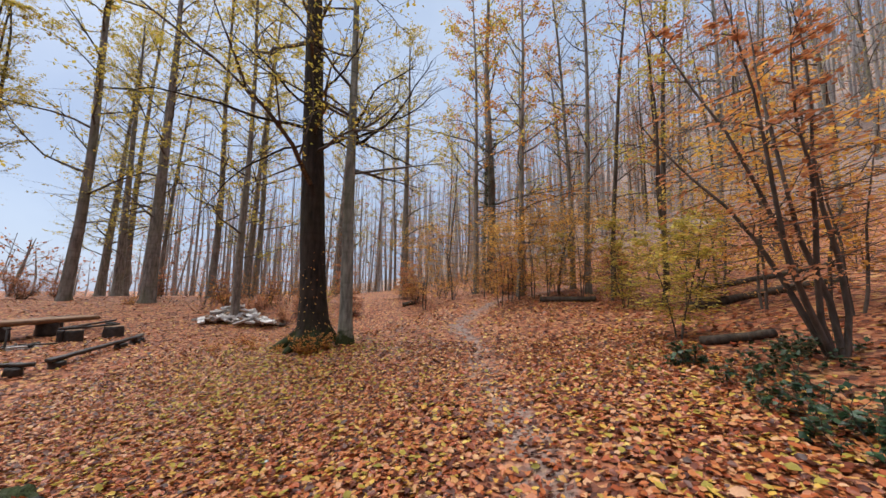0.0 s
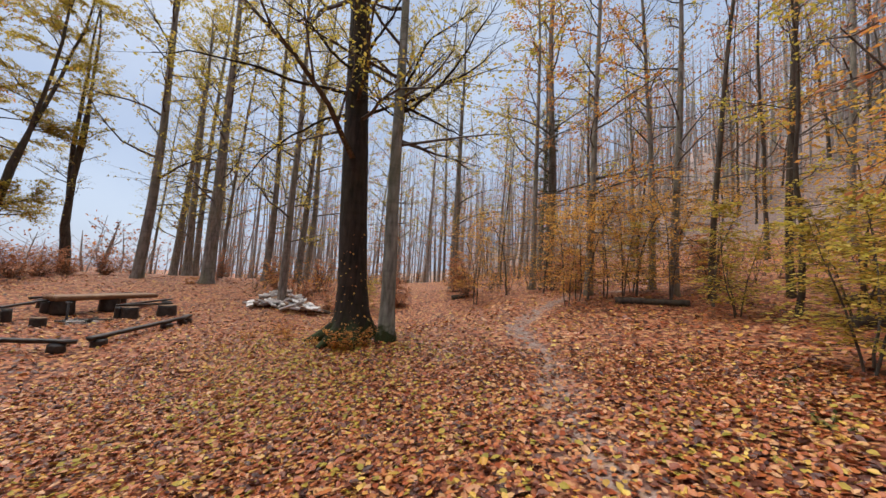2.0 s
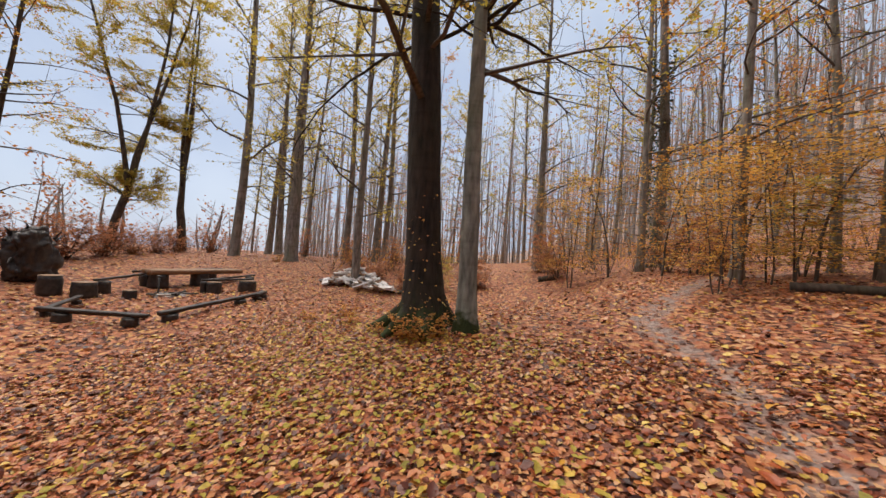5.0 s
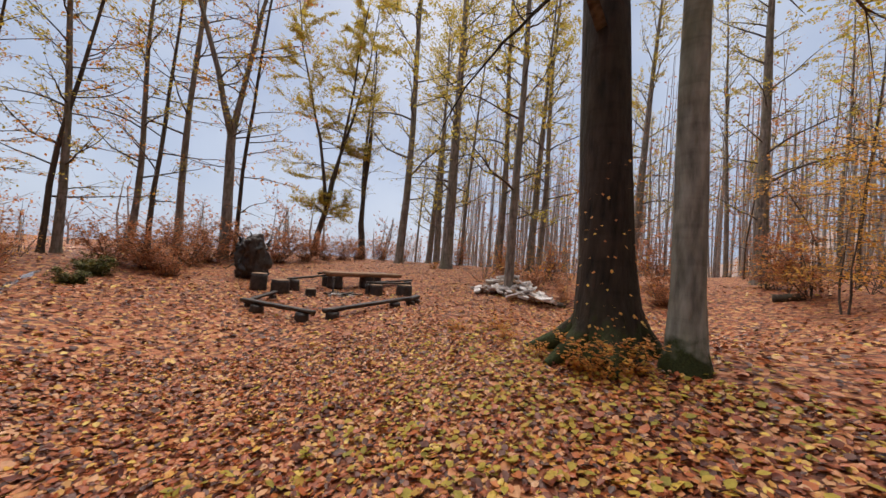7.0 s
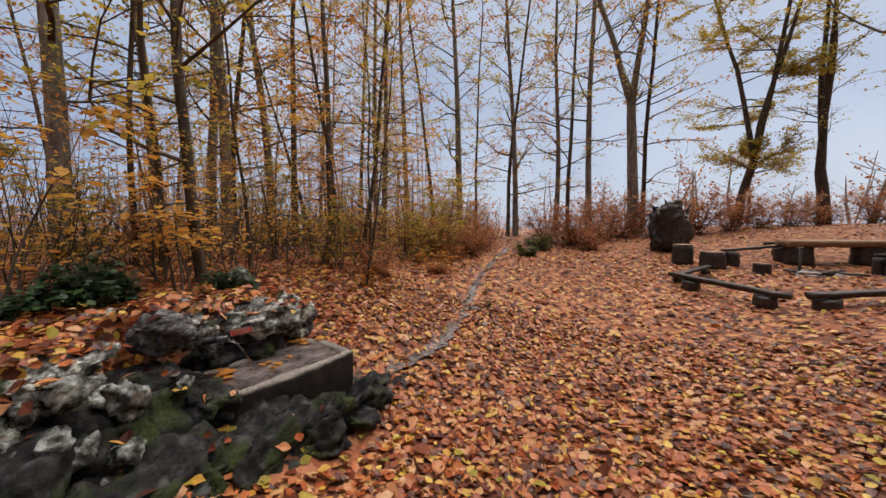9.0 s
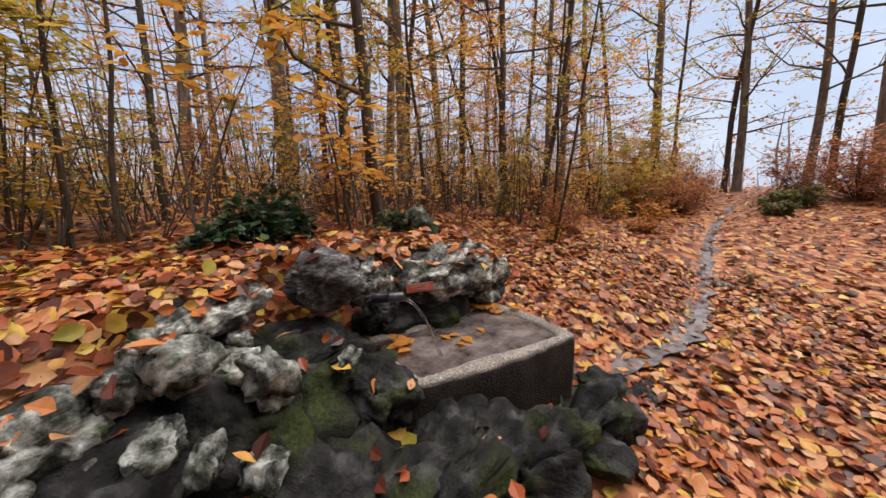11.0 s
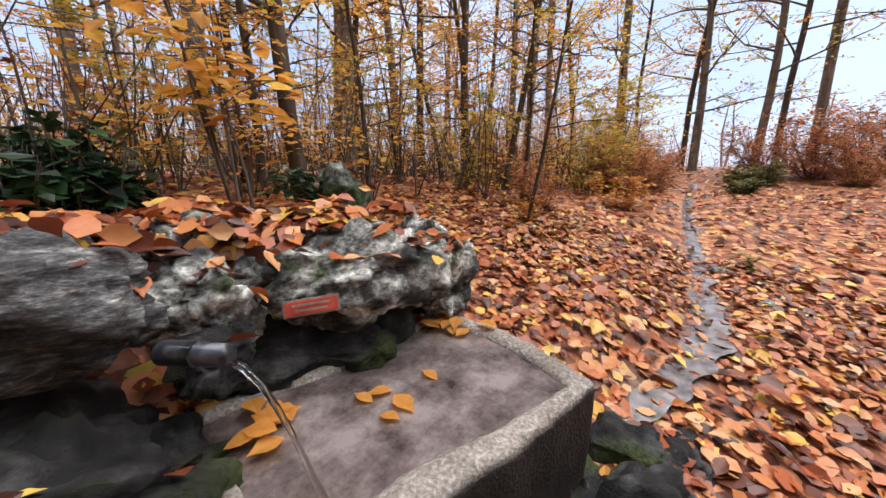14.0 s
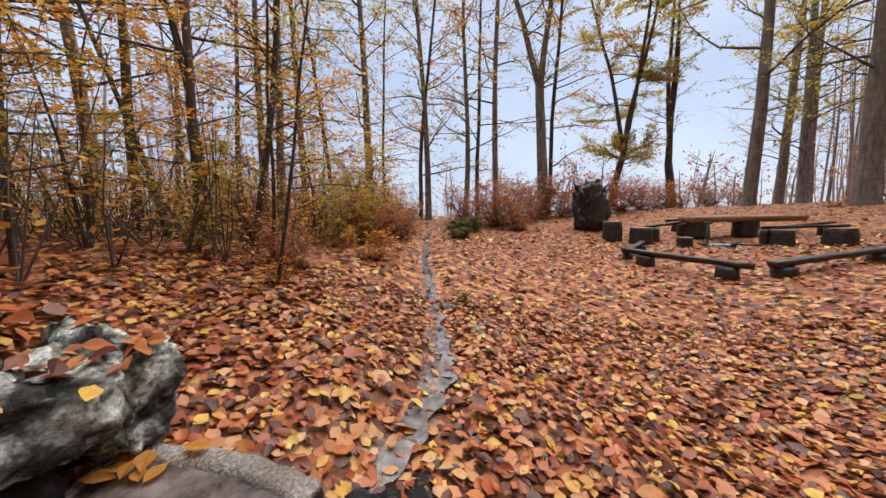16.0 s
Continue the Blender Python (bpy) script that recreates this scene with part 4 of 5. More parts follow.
def unit_wob(p, off):
    return noise.noise_vector(p * 1.5 + off) * 0.4


R2 = random.Random(5)


def rock(x, y, z, size, turn=0, tilt=(0, 0), rough=0.25, detail=5, layers=0.0, mat=None, label="weathered grey limestone block with pale lichen"):
    ob = tagged(new("rock", rock_mesh(R2, size, rough, detail, layers, mat)), label, "rock", "spring rocks")
    ob.matrix_basis = pose(x, y, z, tilt[0], tilt[1], turn)
    return ob


# the spring: rocks set in the bank
rock(-5.09, 1.78, 0.03, (0.2, 0.19, 0.135), 6, (6, -4), 0.34, 5, 0.006, MAT_BEDDED, label="large layered grey boulder above the spring pipe")
rock(-5.8, 1.66, -0.1, (0.40, 0.26, 0.19), -28, (-4, 6), 0.36, 5, 0.004, label="long weathered boulder carrying a red plaque")
rock(-6.22, 1.7, -0.17, (0.17, 0.2, 0.22), 10, (0, 10), 0.35, 5, label="pitted dark limestone block at the trough's end")
rock(-5.36, 1.74, -0.06, (0.12, 0.14, 0.12), 35, (0, 0), 0.3)
rock(-5.14, 2.1, -0.44, (0.15, 0.25, 0.17), 4, (0, 0), 0.35, 5, mat=MAT_WETROCK, label="wet dark stone against the trough's end")
rock(-5.33, 1.88, -0.16, (0.1, 0.09, 0.08), 15, (0, 0), 0.3, mat=MAT_WETROCK, label="wet dark stone under the pipe")
rock(-6.08, 1.18, 0.12, (0.2, 0.17, 0.19), 60, (10, 0), 0.35, 5, mat=MAT_MOSSROCK, label="pointed mossy boulder in the bank")
rock(-5.45, 1.35, 0.05, (0.2, 0.14, 0.1), 15, (0, 0), 0.3)
rock(-5.0, 1.3, 0.06, (0.16, 0.12, 0.09), -20, (0, 0), 0.3)
rock(-4.62, 1.86, -0.01, (0.24, 0.2, 0.07), 10, (0, 10), 0.3, 5, 0.003, label="flat pale grey slab on the bank's edge")
rock(-4.95, 1.9, -0.42, (0.42, 0.3, 0.34), 8, (0, 0), 0.3, 5, mat=MAT_WETROCK, label="dark wet mossy rock face below the spring")
rock(-4.5, 1.98, -0.4, (0.42, 0.32, 0.36), -10, (0, 0), 0.3, 5, mat=MAT_WETROCK, label="dark mossy rock face of the bank")
rock(-4.08, 2.14, -0.42, (0.42, 0.36, 0.36), -20, (0, 0), 0.3, 5, mat=MAT_WETROCK, label="dark mossy rock face of the bank")
for x, y, z, sx, sy, sz, t in ((-4.5, 2.17, -0.04, 0.13, 0.1, 0.09, 10), (-4.74, 2.16, -0.18, 0.09, 0.09, 0.13, 30), (-4.23, 2.24, -0.11, 0.14, 0.11, 0.09, 15), (-4.1, 2.36, -0.2, 0.14, 0.11, 0.08, 40),
                              (-4.66, 2.33, -0.37, 0.07, 0.06, 0.07, 0), (-4.53, 2.28, -0.3, 0.06, 0.06, 0.07, 60), (-5.03, 2.14, -0.23, 0.075, 0.035, 0.035, 20), (-4.37, 2.2, -0.06, 0.06, 0.06, 0.06, 0),
                              (-4.43, 2.28, -0.2, 0.09, 0.07, 0.05, 70), (-3.92, 2.42, -0.36, 0.14, 0.12, 0.09, 30),
                              (-4.28, 2.42, -0.42, 0.1, 0.09, 0.07, 50), (-4.05, 2.55, -0.5, 0.14, 0.11, 0.09, 20), (-4.85, 2.38, -0.52, 0.1, 0.08, 0.06, 25)):
    rock(x, y, z, (sx, sy, sz), t, (R2.uniform(-18, 18), R2.uniform(-18, 18)), 0.4, 4, mat=MAT_LICHEN, label="pale lichen-crusted limestone block in the dark mossy wall")
for x, y, s in ((-5.15, 2.66, 0.16), (-5.5, 2.72, 0.15), (-5.85, 2.76, 0.17), (-6.2, 2.72, 0.14), (-6.42, 2.5, 0.15), (-6.4, 2.2, 0.13)):
    rock(x, y, -0.75, (s, s * 0.8, 0.08), R2.uniform(0, 180), (0, 0), 0.3, 4, mat=MAT_WETROCK, label="low wet stone at the foot of the trough")
rock(-6.55, 2.66, -0.8, (0.16, 0.13, 0.05), 20, (0, 0), 0.2, mat=MAT_WETROCK, label="flat wet stone beside the rill")
for x, y, s in ((-3.19, 2.9, 0.07), (-2.4, 3.65, 0.1), (-2.62, 3.28, 0.05), (-2.39, 2.85, 0.06), (-9.2, 2.55, 0.12), (-8.6, 2.9, 0.08)):
    rock(x, y, gz(x, y), (s, s * 0.8, s * 0.4), R2.uniform(0, 180), (0, 0), 0.3, 3, label="small half-buried stone among the leaves")

rock(-5.65, 2.32, -0.84, (0.82, 0.52, 0.17), 8, (0, 0), 0.3, 5, mat=MAT_WETROCK, label="broad wet stone plinth under the trough")

for x, y, z, sx, sy, t in ((-5.05, 2.36, -0.66, 0.5, 0.32, 5), (-4.6, 2.42, -0.62, 0.46, 0.34, 20), (-4.12, 2.55, -0.6, 0.44, 0.36, 35), (-5.3, 2.48, -0.74, 0.5, 0.27, 4), (-5.8, 2.58, -0.78, 0.5, 0.24, 10), (-3.7, 2.72, -0.7, 0.3, 0.26, 50)):
    rock(x, y, z, (sx, sy, 0.22), t, (0, 0), 0.5, 5, 0.008, mat=MAT_WETROCK, label="dark wet ledge at the foot of the rock wall")
rock(-5.6, 1.68, -0.36, (0.45, 0.18, 0.2), -24, (0, 0), 0.3, 5, mat=MAT_WETROCK, label="dark wet stone behind the trough")
R5 = random.Random(77)
for i in range(16):
    x = R5.uniform(-4.72, -3.85)
    rise = R5.random()
    y = float(bank_edge(x)) + 0.1 + 0.5 * (1 - rise)
    s = R5.uniform(0.05, 0.1)
    rock(x, y, -0.68 + 0.62 * rise, (s, s * 0.8, s * 0.6), R5.uniform(0, 180), (R5.uniform(-20, 20), R5.uniform(-20, 20)), 0.36, 3)

# trough of cast stone
OUT = [Vector(p) for p in ((-5.2, 1.72, 0), (-5.44, 1.72, 0), (-6.0, 1.77, 0), (-6.27, 1.74, 0), (-6.27, 2.0, 0), (-6.24, 2.22, 0), (-6.16, 2.49, 0), (-5.74, 2.44, 0), (-5.2, 2.29, 0))]
MID = Vector((-5.68, 2.1, 0))


def loop_of(poly, n):
    ln = [(poly[(i + 1) % len(poly)] - poly[i]).length for i in range(len(poly))]
    total, out = sum(ln), []
    for k in range(n):
        s = total * k / n
        i = 0
        while s > ln[i]:
            s -= ln[i]
            i += 1
        out.append(poly[i].lerp(poly[(i + 1) % len(poly)], s / ln[i]))
    return [(out[k - 1] + out[k] * 2 + out[(k + 1) % n]) / 4 for k in range(n)]


def inward(p, d):
    w = MID - p
    return p + w * (d / w.length)


N = 160
ring = loop_of(OUT, N)
prof = [(0.03, -0.88), (0.02, -0.74), (0.008, -0.6), (0.0, -0.48), (0.0, -0.40), (0.006, -0.372), (0.022, -0.361), (0.05, -0.358), (0.075, -0.36), (0.092, -0.368), (0.1, -0.39), (0.12, -0.46)]
tv, tf = [], []
for d, z in prof:
    for p in ring:
        q = inward(p, d + 0.008 * noise.noise(Vector((p.x * 9, p.y * 9, z * 9))) + 0.004 * noise.noise(Vector((p.x * 40, p.y * 40, z * 40))))
        tv.append((q.x, q.y, z + 0.008 * noise.noise(Vector((p.x * 14, p.y * 14, d * 30))) + 0.004 * noise.noise(Vector((q.x * 60, q.y * 60, 3)))))
for i in range(len(prof) - 1):
    for k in range(N):
        tf.append((i * N + k, i * N + (k + 1) % N, (i + 1) * N + (k + 1) % N, (i + 1) * N + k))
tf.append(tuple((len(prof) - 1) * N + k for k in range(N)))
trough = thing("water_trough", "rough cast-stone spring trough full of murky water", "trough")
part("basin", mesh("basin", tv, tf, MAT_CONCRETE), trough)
wv = [(*inward(p, 0.092).xy, -0.376) for p in ring]
water = part("water", mesh("water", wv, [tuple(range(N))], MAT_WATER, False), trough, "still brownish water in the trough")


# pipe with its jet
pipe = thing("spring_pipe", "short dark metal pipe that spouts water", "pipe")
pb = Build()
p0, p1 = Vector((-5.235, 1.99, -0.06)), Vector((-5.3, 2.14, -0.035))
pb.tube([p0, p0.lerp(p1, 0.6), p0.lerp(p1, 0.6), p0.lerp(p1, 0.62), p1, p1, p1 - (p1 - p0) * 0.3], [0.024, 0.024, 0.024, 0.02, 0.02, 0.016, 0.015], 20)
part("tube", pb.mesh("tube", MAT_PIPE), pipe)
jb = Build()
jb.tube([p1 + (p1 - p0).normalized() * t * 0.7 + Vector((0, 0, -4.2 * t * t - 0.012)) for t in (0, 0.05, 0.1, 0.14, 0.18, 0.22, 0.25)], [0.007, 0.007, 0.006, 0.006, 0.005, 0.006, 0.009], 10)
part("jet", jb.mesh("jet", MAT_JET), pipe, "thin clear jet of falling water")


# red plaque on the boulder
def box(bm, m, sx, sy, sz, bev=0.0):
    made = bmesh.ops.create_cube(bm, size=1, matrix=m @ Matrix.Diagonal((sx, sy, sz, 1)))["verts"]
    if bev:
        bmesh.ops.bevel(bm, geom=list({e for v in made for e in v.link_edges}), offset=bev, segments=2, affect="EDGES")
    return made


def boxes(name, items, mat):
    bm = bmesh.new()
    for m, sx, sy, sz, bev in items:
        box(bm, m, sx, sy, sz, bev)
    me = bpy.data.meshes.new(name)
    bm.to_mesh(me)
    bm.free()
    me.materials.append(mat)
    return me


plaque = thing("plaque", "small faded red plaque with worn lettering", "sign")
plaque.matrix_basis = pose(-5.57, 1.897, -0.096, 78, -3, 150)
part("backing", boxes("backing", [(pose(0, 0, 0), 0.15, 0.048, 0.006, 0.001)], MAT_PLATE), plaque, "dull metal edge")
part("face", boxes("face", [(pose(0, 0, 0.004), 0.14, 0.038, 0.004, 0.001)], MAT_RED), plaque)
for yy, ww in ((0.008, 0.1), (-0.007, 0.085)):
    part("lettering", boxes("lettering", [(pose(0, yy, 0.0065), ww, 0.006, 0.002, 0)], MAT_PLATE), plaque, "worn illegible line")

# the rill that drains it
rb = []
edge_n = 120
tot = [Vector((*p, 0)) for p in RILL]
for i in range(edge_n + 1):
    s = i / edge_n * (len(tot) - 1)
    j = min(int(s), len(tot) - 2)
    p = tot[j].lerp(tot[j + 1], s - j)
    d = (tot[j + 1] - tot[j]).normalized()
    w = 0.09 + 0.09 * noise.noise(Vector((i * 0.31, 0, 0))) + 0.09 * math.exp(-((p.x + 7.6) / 0.7) ** 2) - 0.03 * (p.x < -10)
    for sgn in (-1, -0.4, 0.4, 1):
        q = p + Vector((-d.y, d.x, 0)) * (sgn * w + 0.07 * noise.noise(Vector((i * 0.33, sgn, 2))))
        rb.append((q.x, q.y, gz(p.x, p.y) + 0.016))
rf = [(i * 4 + k, i * 4 + k + 1, i * 4 + k + 5, i * 4 + k + 4) for i in range(edge_n) for k in range(3)]
tagged(new("water", mesh("water", rb, rf, MAT_RILL)), "shallow rill of clear water trickling over wet earth", "water", kind="structure")


# ---- the fire place ----
def log_mesh(rng, length, r0, r1, sides=14, flat=0.0, mat=None, name="log"):
    b = Build()
    n = max(4, int(length / 0.18))
    pts = [Vector((length * (i / n - 0.5), rng.gauss(0, 0.006), rng.gauss(0, 0.006))) for i in range(n + 1)]
    b.tube(pts, [r0 + (r1 - r0) * i / n for i in range(n + 1)], sides, True, 0.07, rng)
    if flat:
        lim = min(r0, r1) * flat
        b.v = [Vector((v.x, v.y, min(v.z, lim))) for v in b.v]
    return b.mesh(name, mat or MAT_WETWOOD)


def stump_mesh(rng, h, r, mat=None, sides=18):
    b = Build()
    n = 5
    b.tube([Vector((0, 0, h * i / n)) for i in range(n + 1)], [r * (1.08 - 0.1 * (i / n)) for i in range(n + 1)], sides, True, 0.05, rng)
    return b.mesh("log", mat or MAT_WETWOOD)


R3 = random.Random(9)


def log_bench(a, b, seat=0.42, r=0.12, feet=(0.12, 0.88), label="rough split-log bench on short log feet, dark with rain", mat=None, foot=0.17):
    a, b = Vector(a), Vector(b)
    mid = (a + b) / 2
    za, zb = gz(*a), gz(*b)
    ln = (b - a).length
    t = thing("log_bench", label, "bench", group="benches round the fire place")
    t.matrix_basis = pose(mid.x, mid.y, (za + zb) / 2, 0, -math.degrees(math.atan2(zb - za, ln)), math.degrees(math.atan2(b.y - a.y, b.x - a.x)))
    s = part("seat", log_mesh(R3, ln, r, r * 0.9, flat=0.35, mat=mat), t)
    s.location = (0, 0, seat - r * 0.35)
    for k in feet:
        f = part("foot", stump_mesh(R3, seat - r * 0.9, foot), t)
        f.matrix_basis = pose(ln * (k - 0.5), 0, -0.04, 0, 0, R3.uniform(0, 90))
    return t


log_bench((-12.75, 5.9), (-11.2, 7.3), 0.27, 0.085, (0.22, 0.84), foot=0.16)
log_bench((-11.1, 7.5), (-12.25, 10.6), 0.29, 0.085, (0.08, 0.78), foot=0.17)
log_bench((-12.2, 10.45), (-12.75, 11.2), 0.25, 0.1, (0.3, 0.8), foot=0.14)
log_bench((-12.8, 6.0), (-14.2, 6.95), 0.2, 0.07, (0.1, 0.9), foot=0.1)
log_bench((-15.2, 7.5), (-16.9, 9.5), 0.45, 0.06)
log_bench((-15.1, 10.3), (-14.6, 11.9), 0.5, 0.06, (0.04, 0.96), foot=0.1)


def stool(x, y, r, h, label="short upright log stool, wet and dark"):
    t = thing("log_stool", label, "stool", group="log stools")
    t.location = (x, y, gz(x, y) - 0.03)
    part("block", stump_mesh(R3, h, r), t)
    c = part("cut_top", stump_mesh(R3, 0.012, r * 0.93, MAT_SAWN), t, "sawn wood face")
    c.location = (0, 0, h + 0.002)
    return t


stool(-15.2, 6.6, 0.24, 0.55)
stool(-14.8, 7.17, 0.27, 0.43)
stool(-14.42, 8.05, 0.17, 0.27)
stool(-14.85, 10.6, 0.24, 0.42)
stool(-14.6, 11.7, 0.3, 0.44)

# table and its bench beyond the fire
table = thing("log_table", "heavy plank table on two thick log blocks", "table")
ta, tb2 = Vector((-16.4, 9.2)), Vector((-16.8, 12.5))
tm = (ta + tb2) / 2
table.matrix_basis = pose(tm.x, tm.y, gz(tm.x, tm.y), 0, 0, math.degrees(math.atan2(tb2.y - ta.y, tb2.x - ta.x)))
for k in (-0.22, 0.02, 0.26):
    s = part("plank", log_mesh(R3, 3.4, 0.13, 0.13, flat=0.4, mat=MAT_SAWN, name="plank"), table)
    s.location = (0, k, 0.58)
for k in (-1.35, 0.1):
    s = part("block", stump_mesh(R3, 0.51, 0.3), table)
    s.location = (k, 0, -0.03)
log_bench((-15.9, 11.0), (-16.05, 12.9), 0.36, 0.06)
log_bench((-17.4, 9.1), (-17.8, 12.4), 0.4, 0.07)

# ring of ash and half-burnt sticks
fire = thing("fire_ring", "low ring of grey ash and charred sticks", "fireplace")
fx, fy = -15.1, 9.3
fire.location = (fx, fy, gz(fx, fy))
am = rock_mesh(R3, (0.75, 0.6, 0.06), 0.2, 3, 0, MAT_ASH)
part("ash", am, fire)
for i in range(9):
    s = part("stick", log_mesh(R3, R3.uniform(0.4, 0.9), 0.03, 0.02, 6, name="stick", mat=R3.choice([MAT_PALE, MAT_WETWOOD])), fire)
    s.matrix_basis = pose(R3.uniform(-0.5, 0.5), R3.uniform(-0.4, 0.4), 0.08, 0, R3.uniform(-8, 8), R3.uniform(0, 360))
grate = thing("iron_post", "thin dark iron post beside the fire ring", "post")
gb = Build()
gb.tube([Vector((0, 0, -0.1)), Vector((0, 0, 0.62)), Vector((0.0, 0, 0.62))], [0.03, 0.03, 0.0], 8)
part("shaft", gb.mesh("shaft", MAT_WETWOOD), grate)
cb = Build()
cb.tube([Vector((-0.14, 0, 0.6)), Vector((0.14, 0, 0.6))], [0.03, 0.03], 8, True)
part("cross_bar", cb.mesh("cross_bar", MAT_WETWOOD), grate)
grate.location = (-15.2, 9.05, gz(-15.2, 9.05))

# upturned root plate
rp = thing("root_plate", "upturned dark root plate of a fallen tree", "tree stump")
rx, ry = -17.3, 6.57
rp.matrix_basis = pose(rx, ry, gz(rx, ry), 0, 0, 35)
body = part("root_mass", rock_mesh(R3, (0.5, 0.68, 0.95), 0.36, 5, 0, MAT_WETWOOD), rp)
body.location = (0, 0, 0.7)
for i in range(14):
    a = R3.uniform(0, 6.283)
    b = Build()
    p = Vector((R3.uniform(-0.2, 0.35), math.cos(a) * 0.6, 0.85 + math.sin(a) * 0.65))
    d = Vector((R3.uniform(-0.2, 0.6), math.cos(a), math.sin(a)))
    pts = [p]
    for j in range(4):
        d = (d + unit(R3) * 0.5).normalized()
        pts.append(pts[-1] + d * 0.085)
    b.tube(pts, [0.045, 0.035, 0.025, 0.015, 0.006], 6)
    part("root", b.mesh("root", MAT_WETWOOD), rp)

# pile of pale split wood at the foot of the tree
pile = thing("wood_pile", "loose heap of pale split wood and bark", "wood pile")
px, py = -12.5, 15.5
pile.location = (px, py, gz(px, py))
for i in range(150):
    x, y = max(-1.9, min(1.9, R3.gauss(0, 0.85))), R3.gauss(0, 0.32)
    me = boxes("split_log", [(pose(0, 0, 0, R3.uniform(-20, 20), 0, 0), R3.uniform(0.35, 0.75), R3.uniform(0.12, 0.3), R3.uniform(0.03, 0.1), 0.008)], R3.choice([MAT_PALE, MAT_PALE, MAT_PALE, MAT_PALE, MAT_SAWN]))
    s = part("split_log", me, pile)
    s.matrix_basis = pose(x, y, 0.08 + 0.75 * math.exp(-(x / 1.1) ** 2 - (y / 0.5) ** 2) * R3.random() ** 0.5, R3.uniform(-25, 25), R3.uniform(-25, 25), R3.uniform(-50, 50))
sign = thing("white_box", "small pale board standing behind the wood pile", "board")
sign.location = (-13.3, 16.2, gz(-13.3, 16.2))
part("board", boxes("board", [(pose(0, 0, 0.95), 0.4, 0.06, 0.3, 0.01)], MAT_PALE), sign)
part("post", boxes("post", [(pose(0, 0, 0.4), 0.06, 0.05, 1.0, 0.005)], MAT_WETWOOD), sign)


# fallen logs on the slope
def fallen(x0, y0, x1, y1, r, label="fallen rotting log half sunk in leaves"):
    t = log_mesh(R3, math.hypot(x1 - x0, y1 - y0), r, r * 0.8, 12, mat=MAT_BARK_DARK)
    ob = tagged(new("fallen_log", t), label, "log", "fallen logs")
    z0, z1 = gz(x0, y0), gz(x1, y1)
    ob.matrix_basis = pose((x0 + x1) / 2, (y0 + y1) / 2, (z0 + z1) / 2 + r * 0.6, 0, -math.degrees(math.atan2(z1 - z0, math.hypot(x1 - x0, y1 - y0))), math.degrees(math.atan2(y1 - y0, x1 - x0)))
    return ob


fallen(1.8, 14.8, 3.9, 14.5, 0.13)
fallen(3.6, 7.05, 4.7, 6.9, 0.09)
fallen(5.2, 10.5, 8.5, 10.2, 0.12)
fallen(6.5, 13.0, 10.0, 12.0, 0.12)
fallen(-5.4, 20.0, -4.7, 20.2, 0.15, "mossy stump-like log beside the far trail")
fallen(-11.2, 15.6, -10.2, 16.0, 0.12, "dark branch log beside the wood pile")


# evergreen clumps
def clump(x, y, z, r, h, n, leaf, label, mat=None, name="ivy_clump"):
    t = thing(name, label, "plant", group="evergreen plants")
    st, cr = Build(), Build()
    for i in range(n // 12):
        a, k = R3.uniform(0, 6.283), math.sqrt(R3.random()) * r
        p = Vector((math.cos(a) * k, math.sin(a) * k, -0.02))
        tip = p + Vector((R3.gauss(0, r * 0.2), R3.gauss(0, r * 0.2), h * (1.1 - 0.7 * (k / r) ** 2) * R3.uniform(0.6, 1.1)))
        mid = p.lerp(tip, 0.5) + unit(R3) * 0.04
        st.tube([p, mid, tip], [0.005, 0.004, 0.002], 3)
        for _ in range(12):
            w = mid.lerp(tip, R3.random()) if R3.random() < 0.7 else p.lerp(mid, R3.random())
            d = unit(R3)
            d.z = d.z * 0.4 - 0.15
            cr.leaf(w, d.normalized(), (Vector((0, 0, 1)) + unit(R3) * 0.5).normalized(), leaf * R3.uniform(0.6, 1.3), R3, 0.8)
    tagged(part("stem", st.mesh("stem", MAT_TWIG), t), kind="stuff")
    tagged(part("foliage", cr.mesh("foliage", mat or MAT_GREEN, False), t), kind="stuff")
    t.location = (x, y, z)
    return t


clump(-5.1, 0.86, gz(-5.1, 0.86), 0.27, 0.42, 1500, 0.065, "glossy dark ivy clump on the leafy bank")
clump(-4.86, 0.82, gz(-4.86, 0.82), 0.22, 0.24, 600, 0.06, "glossy dark ivy clump on the leafy bank")
clump(-5.9, 1.08, 0.18, 0.16, 0.16, 200, 0.045, "small dark ivy tuft over a boulder")
for x, y, r in ((3.2, 4.9, 0.5), (3.9, 5.4, 0.6), (3.1, 4.1, 0.5), (3.7, 3.6, 0.6), (2.9, 3.5, 0.4), (4.5, 6.0, 0.5), (2.8, 5.9, 0.25)):
    clump(x, y, gz(x, y), r, 0.35, 360, 0.07, "low dark green bramble patch under the saplings", name="bramble_patch")
for x, y in ((2.6, 7.4), (1.9, 8.6), (-9.4, 2.75), (2.2, 6.0)):
    clump(x, y, gz(x, y), 0.16, 0.16, 90, 0.05, "small green weed tuft among the leaves", MAT_MOSSLEAF, "weed_tuft")


